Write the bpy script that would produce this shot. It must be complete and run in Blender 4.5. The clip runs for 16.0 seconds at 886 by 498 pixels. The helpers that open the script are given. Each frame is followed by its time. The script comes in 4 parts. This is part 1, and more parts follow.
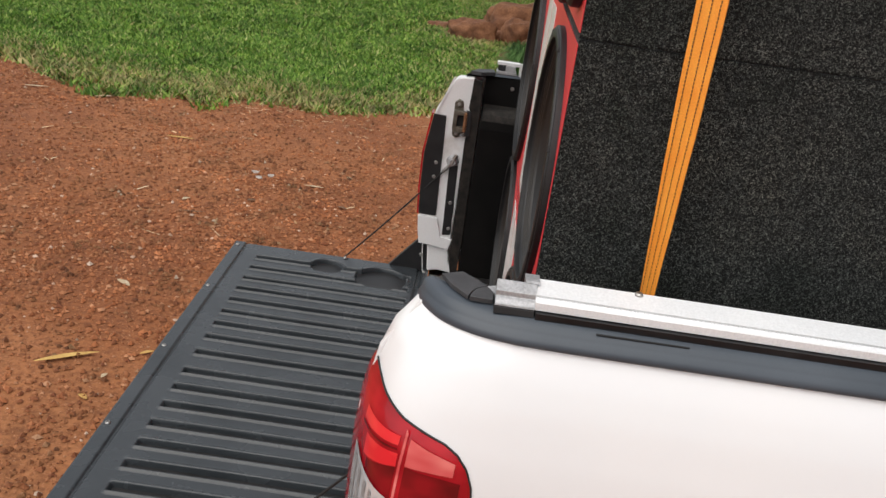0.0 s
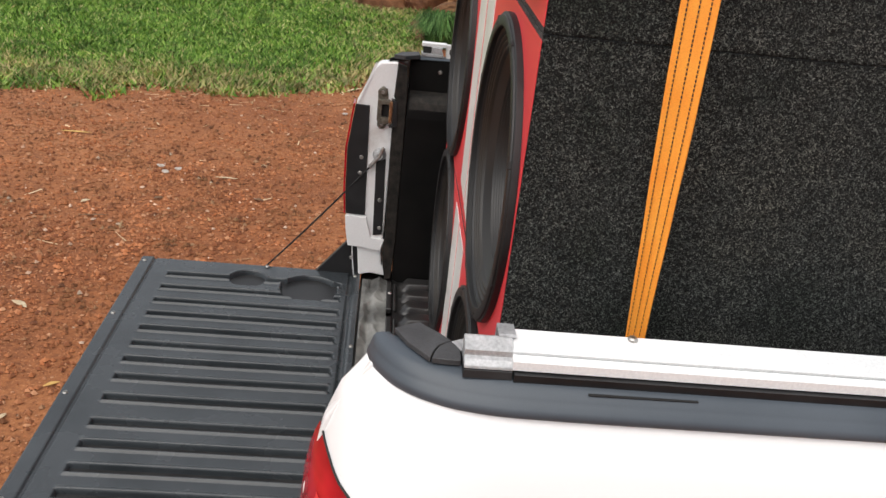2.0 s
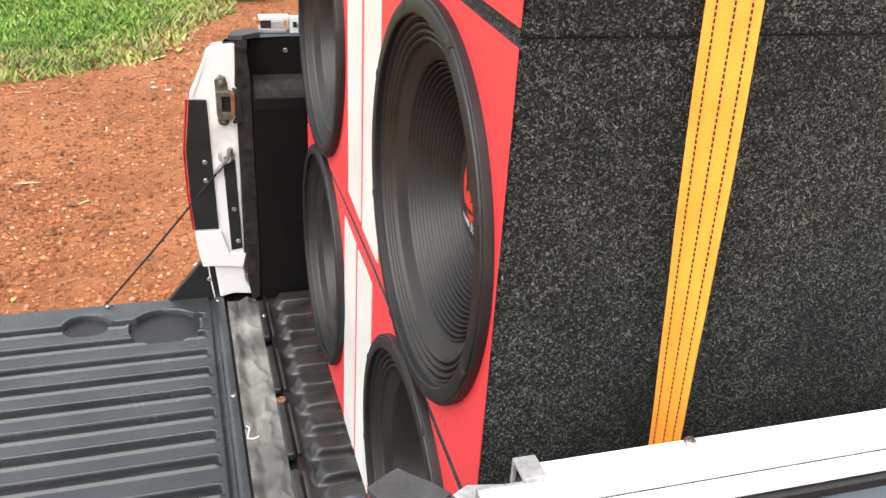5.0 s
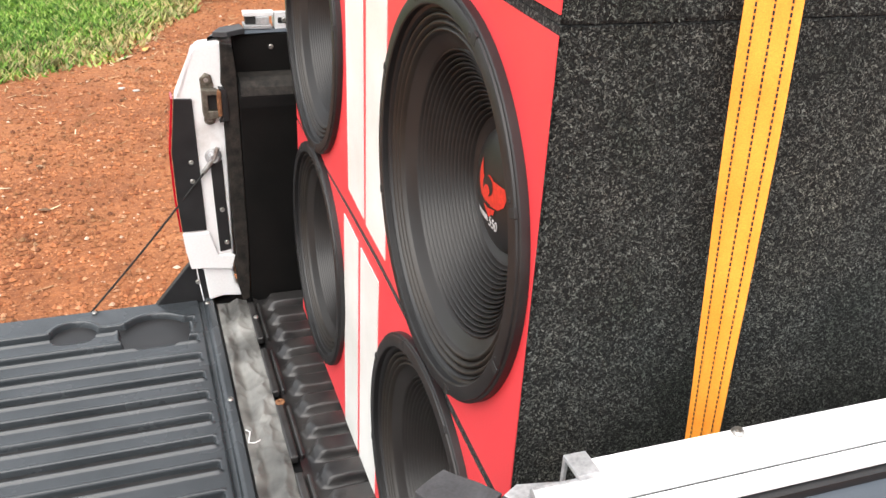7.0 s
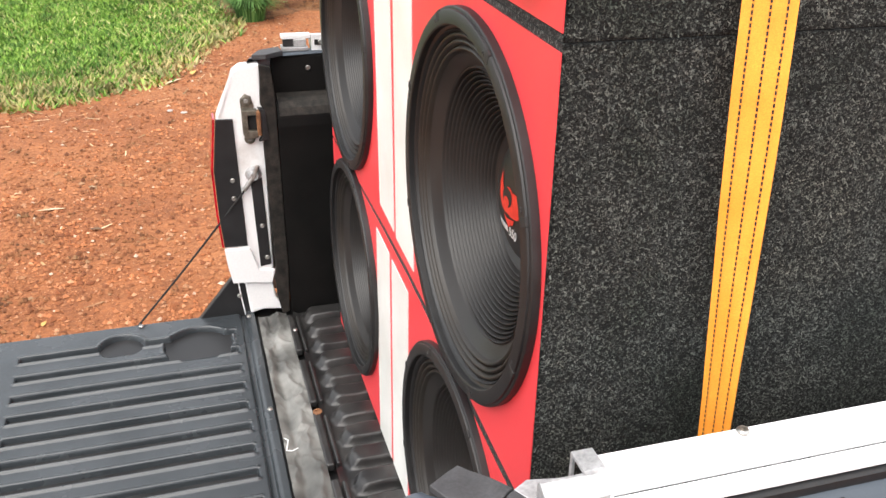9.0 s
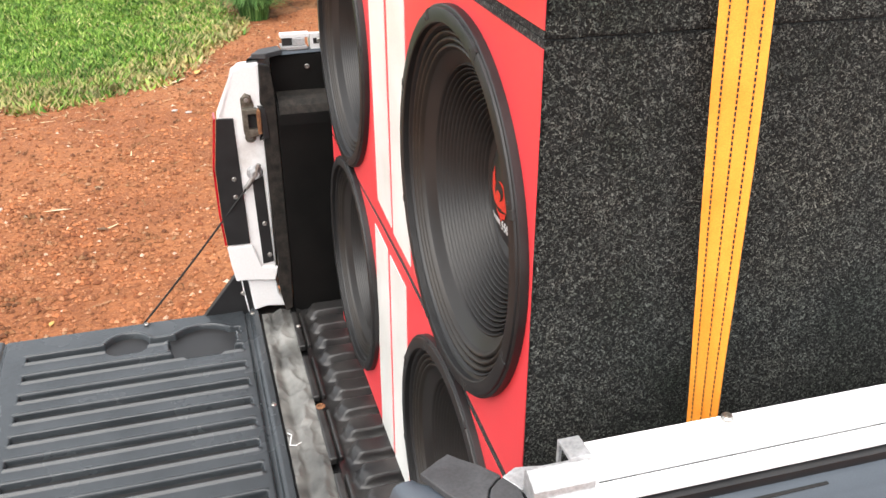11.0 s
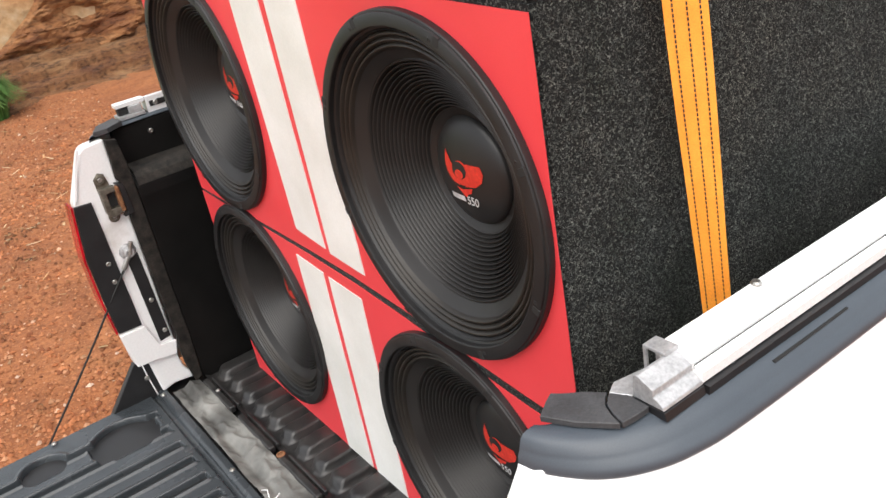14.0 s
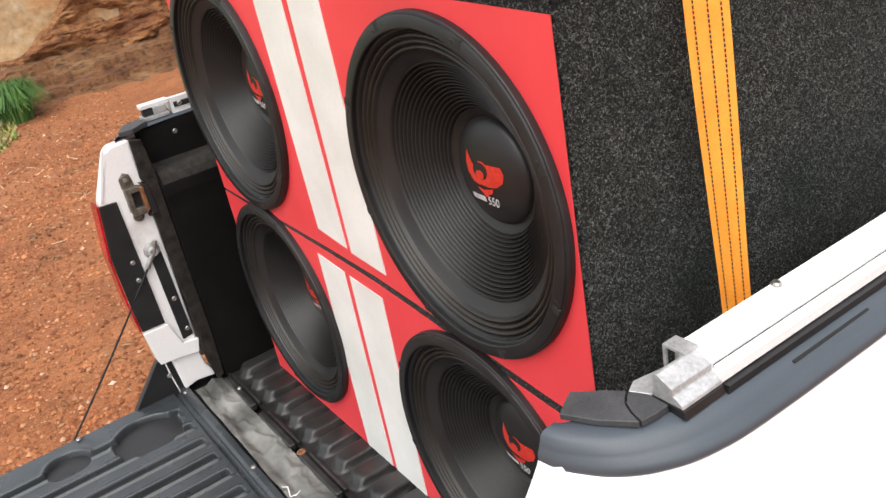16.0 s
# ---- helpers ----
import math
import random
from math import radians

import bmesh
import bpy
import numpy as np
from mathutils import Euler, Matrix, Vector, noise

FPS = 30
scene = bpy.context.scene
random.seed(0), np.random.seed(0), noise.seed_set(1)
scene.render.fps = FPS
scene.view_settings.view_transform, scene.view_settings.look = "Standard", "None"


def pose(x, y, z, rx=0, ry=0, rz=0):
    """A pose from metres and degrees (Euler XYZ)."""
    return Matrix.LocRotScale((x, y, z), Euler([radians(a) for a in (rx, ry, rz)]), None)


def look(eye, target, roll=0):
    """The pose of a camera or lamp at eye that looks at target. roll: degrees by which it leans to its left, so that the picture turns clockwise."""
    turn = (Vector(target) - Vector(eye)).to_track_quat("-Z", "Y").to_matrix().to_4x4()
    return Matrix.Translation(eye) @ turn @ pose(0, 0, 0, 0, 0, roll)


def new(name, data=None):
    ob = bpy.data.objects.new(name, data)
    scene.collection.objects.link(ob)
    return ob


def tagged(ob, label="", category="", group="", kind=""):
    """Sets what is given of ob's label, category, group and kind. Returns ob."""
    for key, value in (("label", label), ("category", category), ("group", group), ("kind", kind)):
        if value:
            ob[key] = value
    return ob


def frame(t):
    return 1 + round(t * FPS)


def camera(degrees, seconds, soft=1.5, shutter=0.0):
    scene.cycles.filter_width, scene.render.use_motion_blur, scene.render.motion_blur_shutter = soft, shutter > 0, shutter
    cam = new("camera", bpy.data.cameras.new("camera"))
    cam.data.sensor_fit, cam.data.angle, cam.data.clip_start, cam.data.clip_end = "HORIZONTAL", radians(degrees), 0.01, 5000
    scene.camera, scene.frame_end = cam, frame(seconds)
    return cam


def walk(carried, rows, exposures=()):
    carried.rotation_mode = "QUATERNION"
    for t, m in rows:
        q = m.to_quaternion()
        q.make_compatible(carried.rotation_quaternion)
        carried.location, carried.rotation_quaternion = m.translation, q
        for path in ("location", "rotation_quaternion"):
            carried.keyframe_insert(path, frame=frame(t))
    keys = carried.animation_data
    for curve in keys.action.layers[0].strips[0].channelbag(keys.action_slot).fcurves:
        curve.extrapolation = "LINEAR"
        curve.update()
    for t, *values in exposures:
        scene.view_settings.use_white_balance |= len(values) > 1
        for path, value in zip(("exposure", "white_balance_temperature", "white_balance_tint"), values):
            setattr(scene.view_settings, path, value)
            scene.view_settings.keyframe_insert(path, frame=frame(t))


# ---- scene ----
cam = camera(55.3, 16.0)
PATH = [
    (0, (-0.125, -1.173, 1.54), (-0.152, 0.681, 0.791), 7.9),
    (0.5, (-0.137, -1.16, 1.537), (-0.069, 0.704, 0.816), 7.3),
    (1, (-0.143, -1.131, 1.548), (-0.032, 0.743, 0.859), 6.2),
    (1.5, (-0.169, -1.083, 1.543), (-0.025, 0.769, 0.802), 6.5),
    (2, (-0.17, -0.946, 1.542), (-0.002, 0.88, 0.743), 6.5),
    (2.5, (-0.152, -0.831, 1.541), (0.077, 0.975, 0.714), 4.7),
    (3, (-0.169, -0.722, 1.536), (0.167, 1.041, 0.655), 4.9),
    (3.5, (-0.227, -0.646, 1.542), (0.248, 1.081, 0.653), 3.7),
    (4, (-0.251, -0.625, 1.543), (0.309, 1.079, 0.657), 4.1),
    (4.5, (-0.243, -0.614, 1.542), (0.304, 1.09, 0.648), 3.6),
    (7, (-0.298, -0.569, 1.529), (0.329, 1.101, 0.625), 2.9),
    (7.5, (-0.297, -0.591, 1.538), (0.321, 1.09, 0.646), 2.5),
    (8, (-0.29, -0.604, 1.541), (0.299, 1.091, 0.657), 1.9),
    (8.5, (-0.286, -0.611, 1.543), (0.274, 1.099, 0.669), 1.4),
    (9, (-0.285, -0.613, 1.54), (0.245, 1.107, 0.668), 0.9),
    (11.5, (-0.272, -0.634, 1.546), (0.245, 1.085, 0.664), -0.3),
    (12, (-0.297, -0.604, 1.539), (0.348, 1.08, 0.674), -2.8),
    (12.5, (-0.348, -0.647, 1.541), (0.414, 1.007, 0.713), -11.2),
    (13, (-0.437, -0.66, 1.534), (0.348, 0.966, 0.673), -13.3),
    (13.5, (-0.493, -0.599, 1.54), (0.437, 0.948, 0.678), -12.2),
    (14, (-0.503, -0.589, 1.545), (0.447, 0.94, 0.673), -10.9),
    (14.5, (-0.497, -0.593, 1.546), (0.438, 0.941, 0.669), -10.3),
    (15, (-0.503, -0.596, 1.549), (0.418, 0.95, 0.676), -10.9),
    (15.5, (-0.507, -0.595, 1.548), (0.421, 0.949, 0.68), -10.9),
    (16, (-0.511, -0.596, 1.548), (0.405, 0.959, 0.687), -11.2),
]
walk(cam, [(t, look(e, g, r)) for t, e, g, r in PATH],
     [(0, -0.42), (1.8, -0.30), (2.5, 0.32), (3.4, 0.72), (9, 0.78), (12.2, 0.76), (13.0, 0.38), (16, 0.38)])

# ---- world and light: bright overcast sky ----
world = bpy.data.worlds.new("sky")
scene.world = world
world.use_nodes = True
wn = world.node_tree
sky = wn.nodes.new("ShaderNodeTexSky")
sky.sky_type = "NISHITA"
sky.sun_disc = False
sky.sun_elevation, sky.sun_rotation = radians(55), radians(-140)
sky.dust_density, sky.ozone_density = 4.0, 1.0
soft_cloud = wn.nodes.new("ShaderNodeMixRGB")
soft_cloud.inputs[0].default_value = 0.62
soft_cloud.inputs[2].default_value = (9.5, 9.55, 9.6, 1)
wn.links.new(sky.outputs[0], soft_cloud.inputs[1])
wn.links.new(soft_cloud.outputs[0], wn.nodes["Background"].inputs[0])
wn.nodes["Background"].inputs[1].default_value = 0.128
sun = new("sun", bpy.data.lights.new("sun", "SUN"))
sun.data.energy, sun.data.angle, sun.data.color = 3.0, radians(75), (1.0, 0.97, 0.93)
sun.matrix_world = look((-1.5, -2.0, 4.6), (0, 0, 0))


# ---- materials ----
def nodes_of(name, base, rough, metal=0.0, coat=0.0):
    m = bpy.data.materials.new(name)
    m.use_nodes = True
    p = m.node_tree.nodes["Principled BSDF"]
    p.inputs["Base Color"].default_value = (*base, 1)
    p.inputs["Roughness"].default_value = rough
    p.inputs["Metallic"].default_value = metal
    p.inputs["Coat Weight"].default_value = coat
    p.inputs["Coat Roughness"].default_value = 0.06
    return m, m.node_tree, p


def coords(nt, scale=(1, 1, 1)):
    c = nt.nodes.new("ShaderNodeTexCoord")
    mp = nt.nodes.new("ShaderNodeMapping")
    mp.inputs["Scale"].default_value = scale
    nt.links.new(c.outputs["Object"], mp.inputs[0])
    return mp.outputs[0]


def noise_tex(nt, vec, scale, detail=4.0, rough=0.55):
    n = nt.nodes.new("ShaderNodeTexNoise")
    n.inputs["Scale"].default_value, n.inputs["Detail"].default_value, n.inputs["Roughness"].default_value = scale, detail, rough
    nt.links.new(vec, n.inputs["Vector"])
    return n.outputs["Fac"]


def ramp(nt, fac, stops):
    r = nt.nodes.new("ShaderNodeValToRGB")
    while len(r.color_ramp.elements) < len(stops):
        r.color_ramp.elements.new(0.5)
    for e, (p, c) in zip(r.color_ramp.elements, stops):
        e.position, e.color = p, (*c, 1)
    nt.links.new(fac, r.inputs[0])
    return r.outputs[0]


def mix(nt, fac, a, b, mode="MIX"):
    n = nt.nodes.new("ShaderNodeMixRGB")
    n.blend_type = mode
    for i, v in enumerate((fac, a, b)):
        if isinstance(v, (int, float)):
            n.inputs[i].default_value = v
        elif isinstance(v, tuple):
            n.inputs[i].default_value = (*v, 1)
        else:
            nt.links.new(v, n.inputs[i])
    return n.outputs[0]


def bump(nt, p, height, strength, dist):
    b = nt.nodes.new("ShaderNodeBump")
    b.inputs["Strength"].default_value, b.inputs["Distance"].default_value = strength, dist
    nt.links.new(height, b.inputs["Height"])
    nt.links.new(b.outputs[0], p.inputs["Normal"])


def surface(name, dark, light, scale, rough, metal=0.0, coat=0.0, grain=200, relief=0.2, depth=0.001, rough_var=0.12, fine=0.25, lo=0.3, hi=0.7):
    """Colour between dark and light at a broad scale, finer grain over it, and relief."""
    m, nt, p = nodes_of(name, light, rough, metal, coat)
    v = coords(nt)
    broad = noise_tex(nt, v, scale)
    small = noise_tex(nt, v, grain, 3)
    c = ramp(nt, broad, [(lo, dark), (hi, light)])
    if fine:
        g = ramp(nt, small, [(0.3, (1 - fine,) * 3), (0.7, (1 + fine * 0.3,) * 3)])
        c = mix(nt, 1.0, c, g, "MULTIPLY")
    nt.links.new(c, p.inputs["Base Color"])
    r = nt.nodes.new("ShaderNodeMapRange")
    r.inputs["To Min"].default_value, r.inputs["To Max"].default_value = max(rough - rough_var, 0.02), min(rough + rough_var, 1)
    nt.links.new(broad, r.inputs[0])
    nt.links.new(r.outputs[0], p.inputs["Roughness"])
    if relief:
        bump(nt, p, small, relief, depth)
    return m


white_paint = surface("white_paint", (0.84, 0.85, 0.86), (0.88, 0.88, 0.88), 3, 0.25, coat=0.6, relief=0, fine=0.0, rough_var=0.05)
striker_steel = surface("striker_steel", (0.07, 0.06, 0.045), (0.24, 0.22, 0.18), 70, 0.45, metal=0.6, grain=400, relief=0.3)
dusty_plastic = surface("dusty_plastic", (0.006, 0.0058, 0.0055), (0.036, 0.031, 0.026), 55, 0.7, grain=300, relief=0.3, depth=0.0008, fine=0.35)
jamb_paint = surface("jamb_paint", (0.55, 0.53, 0.5), (0.8, 0.8, 0.8), 14, 0.35, coat=0.3, relief=0, fine=0.05, lo=0.2, hi=0.45)
cap_plastic = surface("cap_plastic", (0.045, 0.056, 0.07), (0.065, 0.078, 0.095), 6, 0.42, grain=900, relief=0.15, depth=0.0004, fine=0.12)
liner_plastic = surface("liner_plastic", (0.028, 0.033, 0.037), (0.048, 0.055, 0.061), 7, 0.26, grain=1100, relief=0.25, depth=0.0005, fine=0.3)
bed_plastic = surface("bed_plastic", (0.013, 0.013, 0.014), (0.042, 0.040, 0.038), 16, 0.34, grain=500, relief=0.25, depth=0.0008, fine=0.3)
black_plastic = surface("black_plastic", (0.008, 0.008, 0.009), (0.018, 0.018, 0.019), 20, 0.45, grain=600, relief=0.15, depth=0.0004)
dusty_plastic.node_tree.nodes["Principled BSDF"].inputs["Specular IOR Level"].default_value = 0.25
# darker, duller copy of the bed plastic; the far wall's shade is in the colour
liner_wall_shaded = surface("liner_wall_shaded", (0.003, 0.003, 0.003), (0.008, 0.0075, 0.007), 12, 0.6, grain=500, relief=0.3, depth=0.0008)
liner_wall_shaded.node_tree.nodes["Principled BSDF"].inputs["Specular IOR Level"].default_value = 0.14
mat_rubber = surface("mat_rubber", (0.03, 0.03, 0.032), (0.065, 0.066, 0.07), 25, 0.6, grain=400, relief=0.3, depth=0.0008)
aluminium = surface("aluminium", (0.80, 0.81, 0.82), (0.88, 0.88, 0.88), 5, 0.42, metal=0.15, grain=300, relief=0.05, depth=0.0003, fine=0.1)
cast_metal = surface("cast_metal", (0.32, 0.325, 0.33), (0.56, 0.56, 0.57), 28, 0.45, metal=0.45, grain=260, relief=0.35, depth=0.0008, fine=0.25)
steel = surface("steel", (0.3, 0.28, 0.25), (0.6, 0.59, 0.57), 90, 0.35, metal=0.9, grain=500, relief=0.1)
rusty = surface("rusty", (0.12, 0.045, 0.02), (0.33, 0.16, 0.07), 120, 0.75, metal=0.2, grain=500, relief=0.4)
red_vinyl = surface("red_vinyl", (0.72, 0.048, 0.058), (0.80, 0.066, 0.076), 5, 0.42, grain=700, relief=0.06, depth=0.0003, fine=0.04)
white_vinyl = surface("white_vinyl", (0.70, 0.70, 0.66), (0.83, 0.83, 0.80), 8, 0.35, grain=350, relief=0.05, depth=0.0003, fine=0.05)
frame_black = surface("frame_black", (0.007, 0.007, 0.0075), (0.016, 0.016, 0.0165), 22, 0.48, grain=900, relief=0.2, depth=0.0004)
cone_paper = surface("cone_paper", (0.008, 0.0072, 0.0068), (0.021, 0.0195, 0.0185), 9, 0.46, grain=800, relief=0.2, depth=0.0004)
surround_rubber = surface("surround_rubber", (0.011, 0.0095, 0.008), (0.026, 0.021, 0.016), 15, 0.48, grain=800, relief=0.15, depth=0.0004)
cap_black = surface("cap_black", (0.012, 0.012, 0.012), (0.018, 0.018, 0.018), 30, 0.42, grain=900, relief=0.1, depth=0.0002)
emblem_red = surface("emblem_red", (0.6, 0.03, 0.02), (0.72, 0.05, 0.03), 60, 0.4, relief=0)
emblem_white = surface("emblem_white", (0.5, 0.5, 0.5), (0.65, 0.65, 0.65), 60, 0.4, relief=0)
strap_orange = surface("strap_orange", (0.93, 0.31, 0.026), (0.98, 0.39, 0.045), 30, 0.7, grain=900, relief=0.5, depth=0.0006, fine=0.2)
stitch_black = surface("stitch_black", (0.012, 0.011, 0.01), (0.03, 0.028, 0.025), 200, 0.8, relief=0)
rock_mat = surface("rock_earth", (0.12, 0.045, 0.019), (0.31, 0.14, 0.068), 6, 0.95, grain=45, relief=0.6, depth=0.012, fine=0.3)
leaf_yellow = surface("leaf_yellow", (0.5, 0.27, 0.07), (0.68, 0.45, 0.14), 30, 0.65, grain=300, relief=0.2)
leaf_pale = surface("leaf_pale", (0.42, 0.30, 0.17), (0.66, 0.55, 0.38), 40, 0.7, grain=300, relief=0.2)
leaf_brown = surface("leaf_brown", (0.10, 0.05, 0.025), (0.2, 0.11, 0.05), 40, 0.7, grain=300, relief=0.2)
paper_mat = surface("paper_litter", (0.32, 0.26, 0.22), (0.5, 0.45, 0.4), 40, 0.7, relief=0.1)
concrete = surface("concrete", (0.17, 0.19, 0.19), (0.30, 0.32, 0.31), 22, 0.9, grain=70, relief=0.6, depth=0.004, fine=0.5)
pale_plaster = surface("pale_plaster", (0.40, 0.37, 0.34), (0.62, 0.60, 0.57), 7, 0.85, grain=35, relief=0.3, depth=0.004, fine=0.2)
door_red = surface("door_red", (0.34, 0.03, 0.02), (0.46, 0.05, 0.03), 3, 0.5, grain=60, relief=0.1, fine=0.15)


def carpet_material():
    m, nt, p = nodes_of("carpet", (0.03, 0.03, 0.03), 1.0)
    v = coords(nt)
    warp = noise_tex(nt, v, 330, 2, 0.7)
    speck = noise_tex(nt, v, 620, 2, 0.6)
    broad = noise_tex(nt, v, 5, 3)
    c = ramp(nt, warp, [(0.42, (0.003, 0.003, 0.003)), (0.51, (0.012, 0.0125, 0.012)), (0.58, (0.042, 0.045, 0.042)), (0.66, (0.105, 0.112, 0.103))])
    c = mix(nt, 1.0, c, ramp(nt, speck, [(0.3, (0.45,) * 3), (0.7, (1.25,) * 3)]), "MULTIPLY")
    c = mix(nt, 1.0, c, ramp(nt, broad, [(0.3, (0.82,) * 3), (0.7, (1.08,) * 3)]), "MULTIPLY")
    nt.links.new(c, p.inputs["Base Color"])
    p.inputs["Sheen Weight"].default_value = 0.10
    p.inputs["Sheen Roughness"].default_value = 0.5
    p.inputs["Specular IOR Level"].default_value = 0.1
    bump(nt, p, warp, 0.4, 0.002)
    return m


def cloth_material():
    m, nt, p = nodes_of("dusty_sheet", (0.2, 0.2, 0.2), 0.55)
    v = coords(nt)
    a = noise_tex(nt, v, 11, 3, 0.5)
    b = noise_tex(nt, v, 160, 3)
    c = ramp(nt, a, [(0.30, (0.04, 0.04, 0.038)), (0.5, (0.115, 0.114, 0.106)), (0.72, (0.25, 0.247, 0.23))])
    nt.links.new(c, p.inputs["Base Color"])
    bump(nt, p, mix(nt, 0.3, a, b), 0.35, 0.004)
    return m


def lamp_material(name, dark, light):
    m, nt, p = nodes_of(name, light, 0.16, coat=0.25)
    a = noise_tex(nt, coords(nt, (1, 1, 1.6)), 12, 2)
    nt.links.new(ramp(nt, a, [(0.38, dark), (0.62, light)]), p.inputs["Base Color"])
    return m


def ground_material():
    m, nt, p = nodes_of("red_gravel_and_lawn", (0.3, 0.1, 0.05), 0.95)
    v = coords(nt)
    big, mid = noise_tex(nt, v, 0.7, 4), noise_tex(nt, v, 6, 5, 0.65)
    fine, peb = noise_tex(nt, v, 45, 4, 0.7), noise_tex(nt, v, 130, 3)
    soil = ramp(nt, big, [(0.36, (0.205, 0.066, 0.020)), (0.52, (0.262, 0.094, 0.031)), (0.66, (0.305, 0.122, 0.046))])
    soil = mix(nt, 1.0, soil, ramp(nt, mid, [(0.3, (0.72, 0.68, 0.64)), (0.7, (1.12, 1.12, 1.15))]), "MULTIPLY")
    soil = mix(nt, 1.0, soil, ramp(nt, fine, [(0.36, (0.68, 0.63, 0.60)), (0.5, (1, 1, 1)), (0.64, (1.2, 1.25, 1.28))]), "MULTIPLY")
    grit = ramp(nt, peb, [(0.60, (0, 0, 0)), (0.66, (1, 1, 1))])
    soil = mix(nt, grit, soil, (0.38, 0.17, 0.08))
    turf = ramp(nt, mid, [(0.3, (0.03, 0.055, 0.010)), (0.5, (0.07, 0.125, 0.02)), (0.7, (0.13, 0.18, 0.04))])
    turf = mix(nt, 1.0, turf, ramp(nt, fine, [(0.3, (0.5,) * 3), (0.7, (1.3,) * 3)]), "MULTIPLY")
    at = nt.nodes.new("ShaderNodeAttribute")
    at.attribute_name = "lawn"
    add = nt.nodes.new("ShaderNodeMath")
    add.operation = "MULTIPLY_ADD"
    nt.links.new(mid, add.inputs[0])
    add.inputs[1].default_value = 1.6
    nt.links.new(at.outputs["Fac"], add.inputs[2])
    sub = nt.nodes.new("ShaderNodeMapRange")
    sub.inputs["From Min"].default_value, sub.inputs["From Max"].default_value = 1.15, 1.45
    nt.links.new(add.outputs[0], sub.inputs[0])
    nt.links.new(mix(nt, sub.outputs[0], soil, turf), p.inputs["Base Color"])
    bump(nt, p, mix(nt, 0.45, fine, peb), 0.6, 0.010)
    return m


def island_material(name, stops, rough=0.8):
    m, nt, p = nodes_of(name, stops[0][1], rough)
    g = nt.nodes.new("ShaderNodeNewGeometry")
    patch = noise_tex(nt, coords(nt), 4.5, 5, 0.7)
    tone = ramp(nt, patch, [(0.34, (0.45, 0.52, 0.45)), (0.5, (1, 1, 1)), (0.66, (1.35, 1.28, 1.2))])
    at = nt.nodes.new("ShaderNodeAttribute")
    at.attribute_name = "dry"
    col = mix(nt, at.outputs["Fac"], ramp(nt, g.outputs["Random Per Island"], stops), (0.40, 0.31, 0.15))
    nt.links.new(mix(nt, 1.0, col, tone, "MULTIPLY"), p.inputs["Base Color"])
    return m


def wall_material():
    m, nt, p = nodes_of("stained_plaster", (0.5, 0.42, 0.33), 0.9)
    v = coords(nt)
    a, b, c0 = noise_tex(nt, v, 1.6, 5, 0.6), noise_tex(nt, v, 14, 5, 0.65), noise_tex(nt, v, 90, 3)
    c = ramp(nt, a, [(0.36, (0.36, 0.17, 0.07)), (0.50, (0.42, 0.27, 0.14)), (0.62, (0.46, 0.38, 0.27))])
    c = mix(nt, 1.0, c, ramp(nt, b, [(0.3, (0.7, 0.66, 0.6)), (0.65, (1.08,) * 3)]), "MULTIPLY")
    nt.links.new(c, p.inputs["Base Color"])
    bump(nt, p, mix(nt, 0.4, b, c0), 0.6, 0.01)
    return m


def earth_material(name, k):
    m, nt, p = nodes_of(name, (0.4, 0.18, 0.08), 0.95)
    v = coords(nt, (1, 1, 2.6))
    a, b, c0 = noise_tex(nt, v, 2.2, 5, 0.6), noise_tex(nt, v, 11, 6, 0.7), noise_tex(nt, v, 70, 3)
    c = ramp(nt, a, [(0.34, (0.17 * k, 0.062 * k, 0.024 * k)), (0.5, (0.31 * k, 0.135 * k, 0.05 * k)), (0.68, (0.44 * k, 0.24 * k, 0.11 * k))])
    c = mix(nt, 1.0, c, ramp(nt, b, [(0.36, (0.35, 0.3, 0.27)), (0.5, (1, 1, 1)), (0.68, (1.3, 1.35, 1.4))]), "MULTIPLY")
    nt.links.new(c, p.inputs["Base Color"])
    bump(nt, p, mix(nt, 0.3, b, c0), 1.0, 0.03)
    return m


carpet, dusty_sheet, lamp_red = carpet_material(), cloth_material(), lamp_material("lamp_red", (0.30, 0.003, 0.010), (0.50, 0.010, 0.020))
lamp_bright = lamp_material("lamp_bright", (0.72, 0.02, 0.03), (0.88, 0.06, 0.06))
lamp_dark = lamp_material("lamp_dark", (0.12, 0.002, 0.005), (0.26, 0.004, 0.010))
lamp_pink = lamp_material("lamp_pink", (0.62, 0.07, 0.075), (0.80, 0.22, 0.20))
ground_mat, plaster = ground_material(), wall_material()
earth, bank_earth = earth_material("eroded_earth", 0.82), earth_material("loose_earth", 0.48)
grass_mat = island_material("grass_blades", [(0.0, (0.035, 0.10, 0.008)), (0.4, (0.10, 0.215, 0.019)), (0.78, (0.20, 0.34, 0.048)), (0.94, (0.29, 0.39, 0.09)), (1.0, (0.46, 0.44, 0.2))])
straw_mat = island_material("straw_bits", [(0.0, (0.2, 0.10, 0.045)), (0.5, (0.42, 0.26, 0.13)), (1.0, (0.62, 0.5, 0.33))], 0.8)
pile_mat = island_material("carpet_pile", [(0.0, (0.003, 0.003, 0.003)), (0.48, (0.007, 0.0076, 0.0072)), (0.70, (0.034, 0.037, 0.0345)), (0.90, (0.092, 0.099, 0.091)), (1.0, (0.165, 0.175, 0.16))], 1.0)
tuft_mat = island_material("tuft_blades", [(0.0, (0.018, 0.06, 0.008)), (0.6, (0.05, 0.14, 0.02)), (1.0, (0.14, 0.25, 0.07))])
